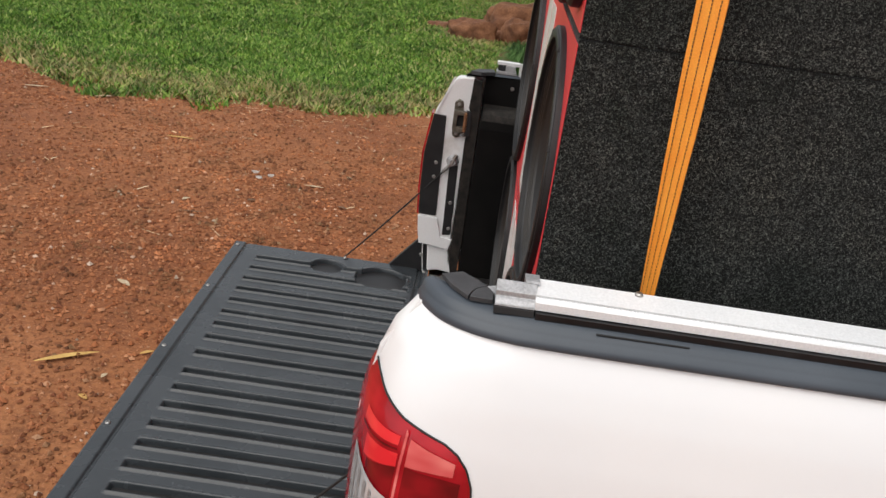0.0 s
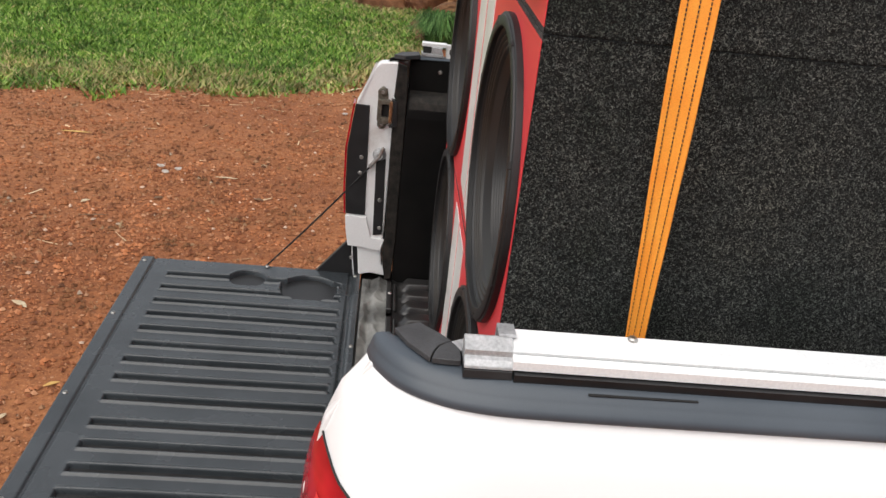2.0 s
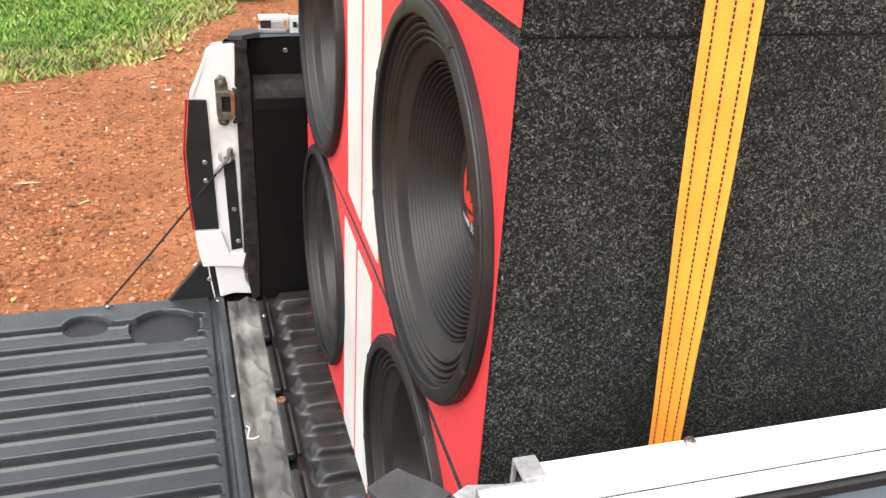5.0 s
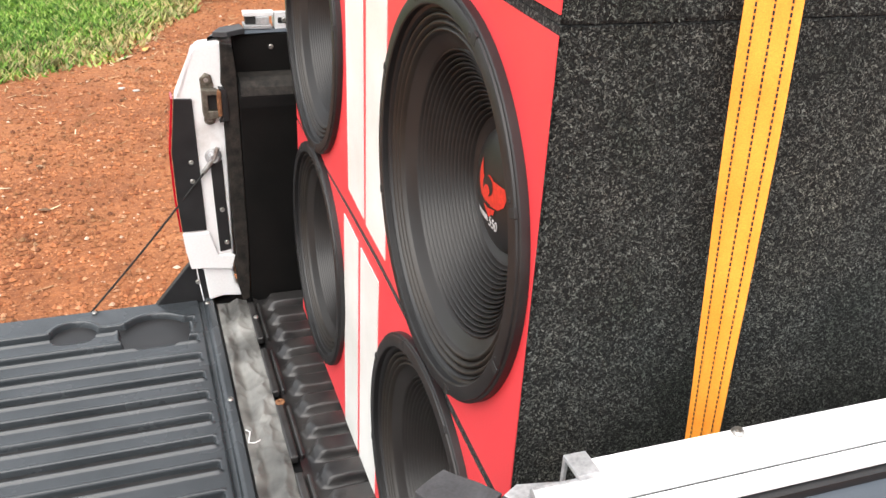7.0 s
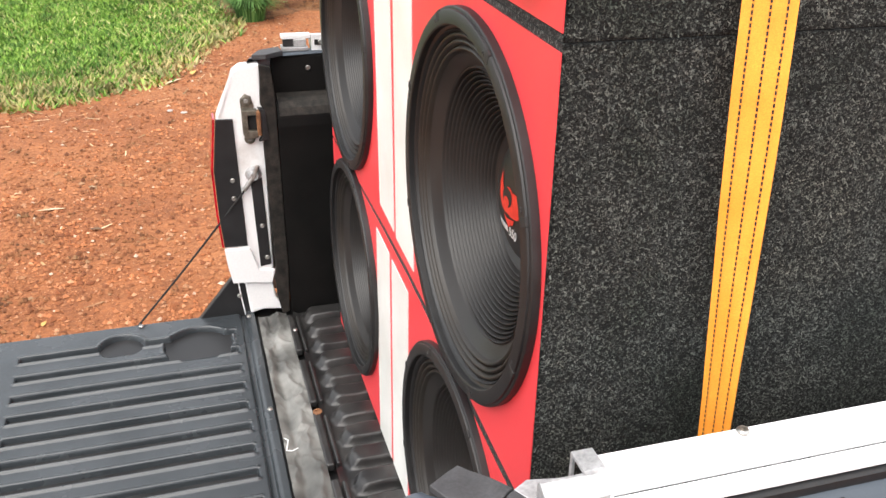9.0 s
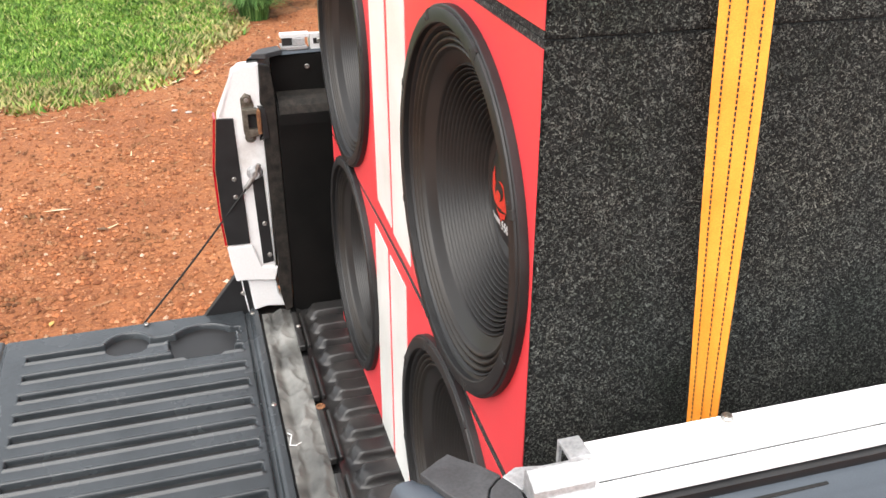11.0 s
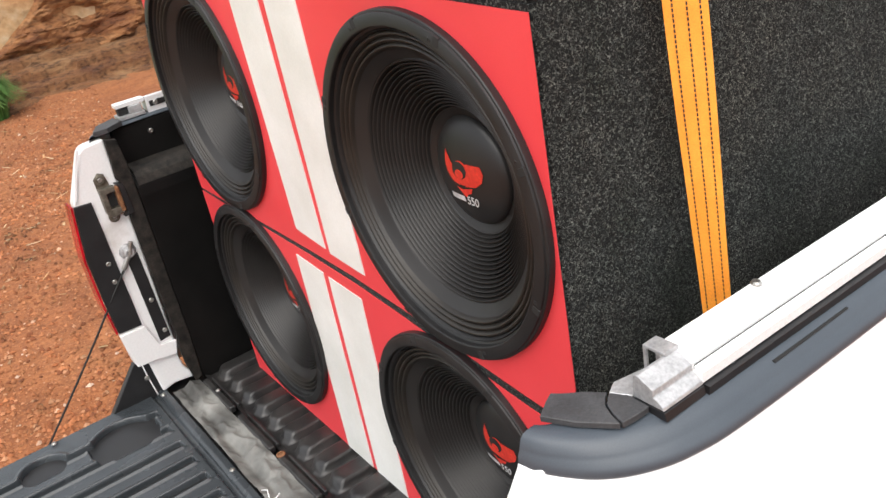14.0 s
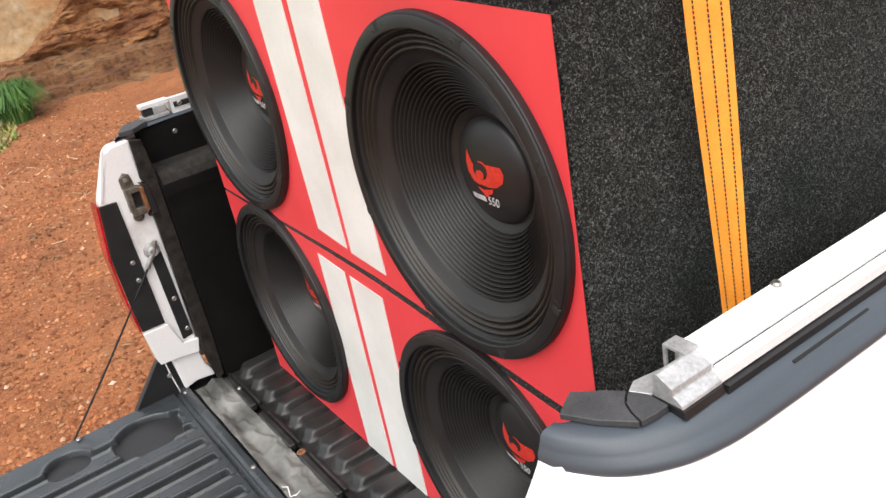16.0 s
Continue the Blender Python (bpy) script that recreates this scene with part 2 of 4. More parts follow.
gravel_mat = island_material("gravel_stones", [(0.0, (0.15, 0.047, 0.017)), (0.45, (0.275, 0.098, 0.036)), (0.85, (0.37, 0.150, 0.064)), (0.98, (0.42, 0.22, 0.12)), (1.0, (0.55, 0.42, 0.33))], 0.9)
clear_lens = nodes_of("clear_lens", (0.75, 0.75, 0.76), 0.12, 0.35, 1.0)[0]
# black of seals and cables, also used as painted shade in grooves and openings
dark_part_and_shade = nodes_of("dark_parts_and_shade", (0.012, 0.012, 0.012), 0.7)[0]


# ---- mesh helpers ----
def finish(name, bm, mat, parent=None, label="", smooth=False):
    me = bpy.data.meshes.new(name)
    bmesh.ops.recalc_face_normals(bm, faces=bm.faces)
    bm.to_mesh(me)
    bm.free()
    me.materials.append(mat)
    if smooth:
        for poly in me.polygons:
            poly.use_smooth = True
    ob = new(name, me)
    ob.parent = parent
    return tagged(ob, label) if label else ob


def part(name, bm, mat, parent, label="", smooth=False):
    return finish(name, bm, mat, parent, label, smooth)


def shared(name, me, parent, at, turn=(0, 0, 0)):
    ob = new(name, me)
    ob.parent = parent
    ob.matrix_basis = pose(*at, *turn)
    return ob


def thing(name, label, category, group="", kind=""):
    return tagged(new(name), label, category, group, kind)


def raw(name, verts, faces, mat, parent=None, smooth=False):
    me = bpy.data.meshes.new(name)
    me.from_pydata(verts if isinstance(verts, list) else verts.tolist(), [], faces if isinstance(faces, list) else faces.tolist())
    me.materials.append(mat)
    if smooth:
        me.polygons.foreach_set("use_smooth", [True] * len(me.polygons))
    ob = new(name, me)
    ob.parent = parent
    return ob


def grid_faces(n, m, closed=False):
    """Quads of an n by m grid of vertices, rows first."""
    i, j = np.meshgrid(np.arange(n - 1), np.arange(m if closed else m - 1), indexing="ij")
    a, k = i * m + j, i * m + (j + 1) % m
    return np.stack([a, k, k + m, a + m], -1).reshape(-1, 4)


def block(x0, x1, y0, y1, z0, z1, bevel=0.0, seg=2, bm=None):
    b = bmesh.new()
    bmesh.ops.create_cube(b, size=1, matrix=Matrix.Translation(((x0 + x1) / 2, (y0 + y1) / 2, (z0 + z1) / 2)) @ Matrix.Diagonal((x1 - x0, y1 - y0, z1 - z0, 1)))
    if bevel:
        bmesh.ops.bevel(b, geom=b.edges[:], offset=bevel, segments=seg, affect="EDGES", profile=0.5)
    if bm is None:
        return b
    tmp = bpy.data.meshes.new("tmp")
    b.to_mesh(tmp)
    bm.from_mesh(tmp)
    bpy.data.meshes.remove(tmp)
    b.free()
    return bm


def prism(poly, place, a, b, bevel=0.0, seg=2):
    """A flat outline, put by place(u, v, w) at w = a and w = b, closed to a solid."""
    bm = bmesh.new()
    lo = [bm.verts.new(place(u, v, a)) for u, v in poly]
    hi = [bm.verts.new(place(u, v, b)) for u, v in poly]
    bm.faces.new(lo)
    bm.faces.new(hi[::-1])
    for i in range(len(poly)):
        k = (i + 1) % len(poly)
        bm.faces.new((lo[i], lo[k], hi[k], hi[i]))
    bmesh.ops.recalc_face_normals(bm, faces=bm.faces)
    if bevel:
        bmesh.ops.bevel(bm, geom=bm.edges[:], offset=bevel, segments=seg, affect="EDGES", profile=0.5)
    return bm


def rounded(poly, r, n=3):
    """The outline with its corners rounded."""
    out = []
    for i, p in enumerate(poly):
        p, a, b = Vector(p), Vector(poly[i - 1]), Vector(poly[(i + 1) % len(poly)])
        u, v = p + (a - p).normalized() * r, p + (b - p).normalized() * r
        for k in range(n + 1):
            t = k / n
            out.append(tuple((1 - t) ** 2 * u + 2 * t * (1 - t) * p + t * t * v))
    return out


def pierced(outline, holes, x0, x1):
    """A panel across x with round holes (y, z, radius), front at x0."""
    bm = bmesh.new()
    loops = [outline] + [[(y + r * math.cos(2 * math.pi * k / 72), z + r * math.sin(2 * math.pi * k / 72)) for k in range(72)] for y, z, r in holes]
    edges = []
    for lp in loops:
        front, back = [bm.verts.new((x0, y, z)) for y, z in lp], [bm.verts.new((x1, y, z)) for y, z in lp]
        for i in range(len(lp)):
            k = (i + 1) % len(lp)
            edges.append(bm.edges.new((front[i], front[k])))
            bm.faces.new((front[i], front[k], back[k], back[i]))
    bmesh.ops.triangle_fill(bm, use_beauty=True, use_dissolve=False, edges=edges)
    return bm


def lathe(profile, n=96):
    """Turned about the x axis; profile rows are radius and height outward (towards -x)."""
    bm = bmesh.new()
    rings = []
    for r, h in profile:
        rings.append([bm.verts.new((-h, r * math.cos(2 * math.pi * k / n), r * math.sin(2 * math.pi * k / n))) for k in range(n)])
    for a, b in zip(rings, rings[1:]):
        for k in range(n):
            bm.faces.new((a[k], a[(k + 1) % n], b[(k + 1) % n], b[k]))
    for i in range(1, len(profile) - 1):
        p, q, s = (Vector(profile[j]) for j in (i - 1, i, i + 1))
        if (q - p).angle(s - q, 0.0) > 0.55:
            for k in range(n):
                e = bm.edges.get((rings[i][k], rings[i][(k + 1) % n]))
                if e:
                    e.smooth = False
    return bm


def tube(points, r, n=8):
    bm = bmesh.new()
    pts = [Vector(p) for p in points]
    rings = []
    for i, p in enumerate(pts):
        d = (pts[min(i + 1, len(pts) - 1)] - pts[max(i - 1, 0)]).normalized()
        s = d.cross(Vector((0.13, 0.2, 1))).normalized()
        u = d.cross(s)
        rings.append([bm.verts.new(p + r * (math.cos(2 * math.pi * k / n) * s + math.sin(2 * math.pi * k / n) * u)) for k in range(n)])
    for a, b in zip(rings, rings[1:]):
        for k in range(n):
            bm.faces.new((a[k], a[(k + 1) % n], b[(k + 1) % n], b[k]))
    bm.faces.new(rings[0][::-1])
    bm.faces.new(rings[-1])
    return bm


def bolt_mesh(name, r, h, mat, axis):
    """A button head with a recessed socket, pointing along axis from the origin."""
    bm = bmesh.new()
    n = 12
    rows = [(r, 0), (r * 0.95, h * 0.5), (r * 0.7, h), (r * 0.42, h), (r * 0.38, h * 0.35), (0.0005, h * 0.35)]
    q = Vector((0, 0, 1)).rotation_difference(Vector(axis))
    rings = [[bm.verts.new(q @ Vector((a * math.cos(2 * math.pi * k / n), a * math.sin(2 * math.pi * k / n), b))) for k in range(n)] for a, b in rows]
    for a, b in zip(rings, rings[1:]):
        for k in range(n):
            bm.faces.new((a[k], a[(k + 1) % n], b[(k + 1) % n], b[k]))
    me = bpy.data.meshes.new(name)
    bmesh.ops.recalc_face_normals(bm, faces=bm.faces)
    bm.to_mesh(me)
    bm.free()
    me.materials.append(mat)
    return me


def smoothstep(a, b, x):
    t = np.clip((x - a) / (b - a), 0, 1)
    return t * t * (3 - 2 * t)


# ---- ground ----
def lawn_edge(x):
    return np.minimum(9.3, np.interp(x, [-9, -3.8, -3.3, -2.8, -2.0, -1.5, -1.1, -0.7, -0.5, -0.3, -0.05, 0.15, 0.4, 0.6], [6.2, 5.35, 5.17, 5.07, 5.04, 5.06, 5.12, 5.38, 5.65, 5.95, 6.5, 7.2, 8.2, 40])) + 0.03 * np.sin(7.3 * x) + 0.04 * np.sin(17 * x + 1)


def bare(x, y):
    """The worn earth patch round the rocks."""
    return np.exp(-((x - 0.1) / 0.75) ** 2 - ((y - 10.2) / 0.9) ** 2)


def rise(x, y):
    """Low unevenness of the yard, flat under the vehicle."""
    return 0.02 * np.sin(1.3 * x + 0.7) * np.sin(0.9 * y) * smoothstep(1.8, 3.5, y) + 0.008 * np.sin(5.1 * x + 2 * y) * np.sin(4.3 * y - x)


def ground():
    far = np.geomspace(0.3, 900, 16)
    xs = np.concatenate([-7 - far[::-1], np.arange(-7, 6.01, 0.1), 6 + far])
    ys = np.concatenate([-3 - far[::-1], np.arange(-3, 14.01, 0.1), 14 + far])
    gx, gy = np.meshgrid(xs, ys, indexing="ij")
    gz = rise(gx, gy) * (np.abs(gx) < 8) * (np.abs(gy) < 15)
    v = np.stack([gx, gy, gz], -1).reshape(-1, 3)
    ob = raw("ground", v, grid_faces(len(xs), len(ys)), ground_mat, smooth=True)
    mask = np.clip((gy - lawn_edge(gx) - 0.15) / 1.2 + 0.5, -0.2, 1.0) - 1.3 * bare(gx, gy)
    at = ob.data.attributes.new("lawn", "FLOAT", "POINT")
    at.data.foreach_set("value", mask.reshape(-1).astype(np.float32))
    return tagged(ob, "red gravel yard running into a rough green lawn", "ground", kind="structure")


def grass():
    rng = np.random.default_rng(3)
    n = 540000
    y = 4.3 + 14 * rng.random(n) ** 1.7
    x = -1.5 - 0.62 * y + (0.62 * y + 1.9 + 0.12 * np.clip(y - 8.5, 0, 9)) * rng.random(n)
    d = (y - lawn_edge(x) - 0.16) / 0.5
    patch = np.sin(2.3 * x + 1.1) * np.sin(1.9 * y + 0.4 * x) + 0.6 * np.sin(6.1 * x - 2 * y) * np.sin(5.3 * y)
    worn = smoothstep(-1.4, -0.3, x) * smoothstep(9.5, 7.0, y)
    keep = rng.random(n) < np.clip(0.5 + 0.5 * d + 0.22 * patch, 0, 1) * (1 - 0.75 * worn * rng.random(n)) * np.clip(1.15 - 1.3 * bare(x, y), 0, 1)
    keep &= x < 0.25 + 0.12 * np.clip(y - 8.5, 0, 9)
    x, y = x[keep], y[keep]
    n = len(x)
    h = (0.02 + 0.045 * rng.random(n)) * (1 + 0.25 * np.sin(3 * x) * np.sin(2.6 * y)) * (1 + 0.05 * (y - 5))
    w = (0.007 + 0.015 * rng.random(n) ** 2) * (1 + 0.12 * (y - 5))
    a, b = rng.random(n) * 2 * np.pi, rng.random(n) * 2 * np.pi
    lean = h * (0.4 + 1.1 * rng.random(n))
    z = rise(x, y)
    p0 = np.stack([x - w * np.cos(a), y - w * np.sin(a), z - 0.003], -1)
    p1 = np.stack([x + w * np.cos(a), y + w * np.sin(a), z - 0.003], -1)
    p2 = np.stack([x + lean * np.cos(b), y + lean * np.sin(b), z + h], -1)
    v = np.stack([p0, p1, p2], 1).reshape(-1, 3)
    ob = raw("grass", v, np.arange(3 * n).reshape(-1, 3), grass_mat)
    near_edge = np.exp(-((y - lawn_edge(x) - 0.05) / 0.45) ** 2)
    dry = (rng.random(n) < 0.03 + 0.6 * near_edge + 0.5 * np.clip(bare(x, y) * 2, 0, 1) + 0.25 * smoothstep(-1.0, -0.1, x)) * (0.5 + 0.5 * rng.random(n))
    at = ob.data.attributes.new("dry", "FLOAT", "POINT")
    at.data.foreach_set("value", np.repeat(dry, 3).astype(np.float32))
    return tagged(ob, "short green lawn grass with dry straw blades", "grass", kind="stuff")


def gravel():
    rng = np.random.default_rng(5)
    n = 190000
    y = -0.4 + 8.8 * rng.random(n) ** 1.1
    x = -0.6 - 0.74 * (y + 1.2) + (0.74 * (y + 1.2) + 0.9 + 0.12 * y) * rng.random(n)
    under = (y < 1.3) & (x > -0.75)
    x, y = x[~under], y[~under]
    n = len(x)
    patch = np.sin(1.7 * x + 0.5) * np.sin(1.3 * y + 1) + 0.6 * np.sin(4.3 * x + y) * np.sin(3.7 * y)
    keep = (rng.random(n) < np.clip(0.55 + 0.35 * patch, 0.3, 1)) & (y < lawn_edge(x) + 0.3)
    x, y = x[keep], y[keep]
    n = len(x)
    s = 0.0028 + 0.0115 * rng.random(n) ** 2.8
    base = np.array([(1, 0, 0), (-1, 0, 0), (0, 1, 0), (0, -1, 0), (0, 0, 0.8), (0, 0, -0.5)], float)
    v = base[None] * s[:, None, None] * (0.6 + 0.8 * rng.random((n, 6, 1)))
    ang = rng.random(n) * 6.28
    c, q = np.cos(ang)[:, None], np.sin(ang)[:, None]
    v = np.stack([v[..., 0] * c - v[..., 1] * q, v[..., 0] * q + v[..., 1] * c, v[..., 2]], -1)
    v += np.stack([x, y, rise(x, y) + s * 0.3], -1)[:, None]
    tri = np.array([(0, 2, 4), (2, 1, 4), (1, 3, 4), (3, 0, 4), (2, 0, 5), (1, 2, 5), (3, 1, 5), (0, 3, 5)])
    f = (tri[None] + 6 * np.arange(n)[:, None, None]).reshape(-1, 3)
    ob = raw("gravel", v.reshape(-1, 3), f, gravel_mat)
    return tagged(ob, "loose red laterite gravel on the yard", "gravel", kind="stuff")


def straw():
    rng = np.random.default_rng(9)
    n = 5200
    y = 2.2 + 6.5 * rng.random(n)
    x = -0.5 - 0.62 * y + (0.62 * y + 1.6) * rng.random(n)
    d = y - lawn_edge(x)
    keep = rng.random(n) < 0.03 + 0.8 * np.exp(-(d / 0.5) ** 2) + 0.15 * smoothstep(-1.0, 0.0, x) * smoothstep(3.0, 4.5, y) + 0.15 * np.exp(-((x + 0.5) / 0.5) ** 2 - ((y - 4.2) / 0.5) ** 2)
    x, y = x[keep], y[keep]
    n = len(x)
    ln, w, a = 0.012 + 0.04 * rng.random(n) ** 2, 0.002 + 0.005 * rng.random(n), rng.random(n) * 6.283
    dx, dy, z = np.cos(a), np.sin(a), rise(x, y)
    lift = 0.004 + 0.006 * rng.random(n)
    p = [np.stack([x + s * ln * dx - t * w * dy, y + s * ln * dy + t * w * dx, z + 0.004 + lift * (s > 0)], -1) for s, t in ((-1, -1), (-1, 1), (1, 0.6), (1, -0.6))]
    ob = raw("straw_litter", np.stack(p, 1).reshape(-1, 3), np.arange(4 * n).reshape(-1, 4), straw_mat)
    return tagged(ob, "scattered dry straw and leaf bits on red soil", "straw", kind="stuff")


ground()
grass()
gravel()
straw()


def bank():
    xs, ys = np.arange(0.0, 7.0, 0.035), np.arange(7.2, 8.62, 0.03)
    gx, gy = np.meshgrid(xs, ys, indexing="ij")
    gz = np.zeros_like(gx)
    for i in range(len(xs)):
        for j in range(len(ys)):
            p = Vector((xs[i] * 1.6, ys[j] * 1.6, 0.0))
            n1 = noise.fractal(p, 1.0, 2.0, 4)
            n2 = noise.noise(p * 5.3)
            t = (ys[j] - 7.55 + 0.22 * n1 - 0.1 * (xs[i] - 1)) / 0.85
            s = min(max(t, 0), 1)
            step = 0.38 * (0.5 * s + 0.5 * (math.floor(s * 3.5 + 0.35 * n2) / 3.5))
            gz[i, j] = step * min(max((xs[i] - 0.05 + 0.2 * n1) / 0.45, 0), 1) + 0.02 * n2 * s
    v = np.stack([gx, gy, gz - 0.012], -1).reshape(-1, 3)
    ob = raw("earth_bank", v, grid_faces(len(xs), len(ys)), bank_earth, smooth=False)
    return tagged(ob, "crumbling eroded red earth bank below the house wall", "earth bank", kind="structure")


def house():
    h = thing("house", "plastered house with stained peeling walls and a red door", "house")
    bm = bmesh.new()
    nx, nz = 120, 40
    vs = []
    for i in range(nx + 1):
        for j in range(nz + 1):
            x, z = 0.45 + 8.5 * i / nx, 0.2 + 3.0 * j / nz
            p = Vector((x * 1.7, 0.3, z * 2.1))
            vs.append(bm.verts.new((x, 8.5 + 0.05 * noise.fractal(p, 1.0, 2.0, 4) * max(0, 1.4 - z), z)))
    for i in range(nx):
        for j in range(nz):
            a = i * (nz + 1) + j
            bm.faces.new((vs[a], vs[a + nz + 1], vs[a + nz + 2], vs[a + 1]))
    part("wall", bm, plaster, h, "beige plaster stained with red earth")
    bm = bmesh.new()
    nx, nz = 170, 70
    vs = []
    for i in range(nx + 1):
        for j in range(nz + 1):
            x = 0.43 + 2.9 * i / nx
            z = (0.42 + 0.62 * float(smoothstep(0.6, 1.5, x)) + 0.14 * noise.noise(Vector((x * 2.3, 5.0, 0.0)))) * j / nz
            p = Vector((x * 2.2, 0.7, z * 5.5))
            f = noise.fractal(p, 0.9, 2.0, 5)
            ledge = 0.10 * (math.floor(z * 6 + 1.4 * noise.noise(Vector((x * 1.5, 2.0, z * 2)))) % 2) * noise.noise(Vector((x * 3, 0, z * 3)))
            fade = min(1.0, i / 5, (nz - j) / 6 + 0.1)
            vs.append(bm.verts.new((x + 0.03 * f, 8.47 - (0.05 + 0.10 * f + 1.1 * ledge) * fade - 0.10 * max(0, 0.5 - z), z + 0.02 * f)))
    for i in range(nx):
        for j in range(nz):
            a = i * (nz + 1) + j
            bm.faces.new((vs[a], vs[a + nz + 1], vs[a + nz + 2], vs[a + 1]))
    part("eroded_wall", bm, earth, h, "bare crumbling red mud where the plaster fell off")
    part("wall", prism([(0.46, 8.56), (0.72, 8.56), (2.6, 13.0), (2.34, 13.0)], lambda x, y, z: (x, y, z), 0, 3.2, 0.01), earth, h, "side wall of bare red mud")
    part("plinth", block(3.2, 9, 8.0, 8.46, 0.0, 0.69, 0.02), concrete, h, "speckled blue-grey concrete plinth")
    part("porch_wall", block(3.2, 9, 8.07, 8.46, 0.694, 3.19, 0.01), pale_plaster, h, "scuffed pale grey plaster with dirt marks")
    d = part("door", block(4.66, 5.6, 8.03, 8.066, 0.93, 2.95, 0.005), door_red, h, "red painted wooden door")
    part("rail", block(4.66, 5.6, 8.01, 8.028, 0.93, 1.07, 0.004), door_red, d)
    part("rail", block(4.66, 4.78, 8.01, 8.028, 1.075, 2.95, 0.004), door_red, d)
    part("roof", block(0.1, 9.2, 8.0, 13.2, 3.2, 3.3, 0.02), steel, h)


def rock(at, size, seed, turn=0.0):
    bm = bmesh.new()
    bmesh.ops.create_icosphere(bm, subdivisions=4, radius=1)
    for v in bm.verts:
        v.co = Vector([max(-0.8, min(0.8, q)) for q in v.co]) * 1.15
        k = 1 + 0.24 * noise.fractal(v.co * 1.5 + Vector((seed * 3.1, seed, 0)), 1.0, 2.0, 3)
        v.co = Vector((v.co.x * size[0], v.co.y * size[1], v.co.z * size[2])) * k
    ob = finish("rock", bm, rock_mat, smooth=True)
    ob.matrix_basis = pose(*at, 0, 0, turn)
    return tagged(ob, "rounded red earth-stained rock by the bank", "rock", "rocks by the bank")


def tuft():
    rng = random.Random(8)
    t = thing("grass_tuft", "dense dark green tuft of grass by the bank", "grass tuft")
    vs, fs = [], []
    for i in range(1700):
        a, r0 = rng.random() * 6.283, 0.12 * math.sqrt(rng.random())
        reach, h = 0.03 + 0.17 * rng.random() + r0 * 0.5, 0.2 + 0.2 * rng.random()
        w = 0.003 + 0.003 * rng.random()
        bx, by = r0 * math.cos(a), r0 * math.sin(a)
        for k in range(4):
            s = k / 3
            ox, oy = bx + reach * s ** 1.6 * math.cos(a), by + reach * s ** 1.6 * math.sin(a)
            z = h * (1.45 * s - 0.95 * s ** 3) - 0.01
            ww = w * (1 - 0.85 * s)
            vs += [(ox - ww * math.sin(a), oy + ww * math.cos(a), z), (ox + ww * math.sin(a), oy - ww * math.cos(a), z)]
        b = 8 * i
        fs += [(b + 2 * k, b + 2 * k + 1, b + 2 * k + 3, b + 2 * k + 2) for k in range(3)]
    tagged(raw("foliage", vs, fs, tuft_mat, t), kind="stuff")
    t.matrix_basis = pose(0.33, 7.55, 0) @ Matrix.Diagonal((1.05, 1.05, 1.35, 1))


bank()
house()
rock((0.33, 9.95, 0.12), (0.23, 0.2, 0.2), 2, 30)
rock((-0.28, 9.75, 0.06), (0.30, 0.22, 0.2), 1, 15)
rock((0.42, 10.9, 0.1), (0.5, 0.4, 0.32), 7)
rock((-0.76, 10.6, -0.03), (0.22, 0.16, 0.1), 3, 70)
rock((0.04, 10.15, 0.0), (0.16, 0.13, 0.11), 4, 10)
rock((0.1, 11.4, 0.06), (0.25, 0.25, 0.22), 6, 20)
tuft()


# ---- pickup truck ----
CENTRE, LIFT = 0.577, 0.041
truck = thing("pickup_truck", "white pickup truck with lowered tailgate, black liner and aluminium rails", "pickup truck")

OUT = [(-0.166, -0.104), (-0.162, -0.120), (-0.153, -0.139), (-0.132, -0.168), (-0.100, -0.191), (-0.053, -0.2070), (0.03, -0.2140), (0.3, -0.2165), (0.8, -0.219), (1.6, -0.222)]
INN = [(-0.140, -0.104), (-0.136, -0.108), (-0.128, -0.112), (-0.115, -0.117), (-0.095, -0.122), (-0.055, -0.130), (0.02, -0.136), (0.3, -0.138), (0.8, -0.140), (1.6, -0.142)]
LEVEL = [1.05, 1.03, 1.0, 0.96, 0.93, 0.88, 0.80, 0.70, 0.60, 0.50, 0.42]
BACK = [0.006, -0.004, -0.027, -0.042, -0.051, -0.060, -0.066, -0.068, -0.066, -0.06, -0.05]
SIDE = [0.012, 0.003, -0.012, -0.026, -0.034, -0.046, -0.057, -0.063, -0.064, -0.06, -0.05]


def spline(pts, n):
    """A smooth run through points, n steps each."""
    p = [Vector((2 * pts[0][0] - pts[1][0], 2 * pts[0][1] - pts[1][1]))] + [Vector(q) for q in pts]
    p.append(2 * p[-1] - p[-2])
    out = []
    for i in range(1, len(p) - 2):
        for k in range(n):
            t = k / n
            out.append(0.5 * (2 * p[i] + (p[i + 1] - p[i - 1]) * t + (2 * p[i - 1] - 5 * p[i] + 4 * p[i + 1] - p[i + 2]) * t * t
                              + (3 * p[i] - p[i - 1] - 3 * p[i + 1] + p[i + 2]) * t ** 3))
    out.append(p[-2])
    return out


OUTS, INNS = spline(OUT, 8), spline(INN, 8)


def skin(q, z, proud=0.0):
    """A point of the bed side's outer skin above the plan point q."""
    zz = LEVEL[::-1]
    back, side = float(np.interp(z, zz, BACK[::-1])), float(np.interp(z, zz, SIDE[::-1]))
    w, s = float(smoothstep(0.12, -0.12, q[0])), float(smoothstep(-0.09, -0.19, q[1]))
    return Vector((q[0] + (back - proud) * w, q[1] + (side - proud) * s, z))


def flip(y, far):
    return 2 * CENTRE - y if far else y


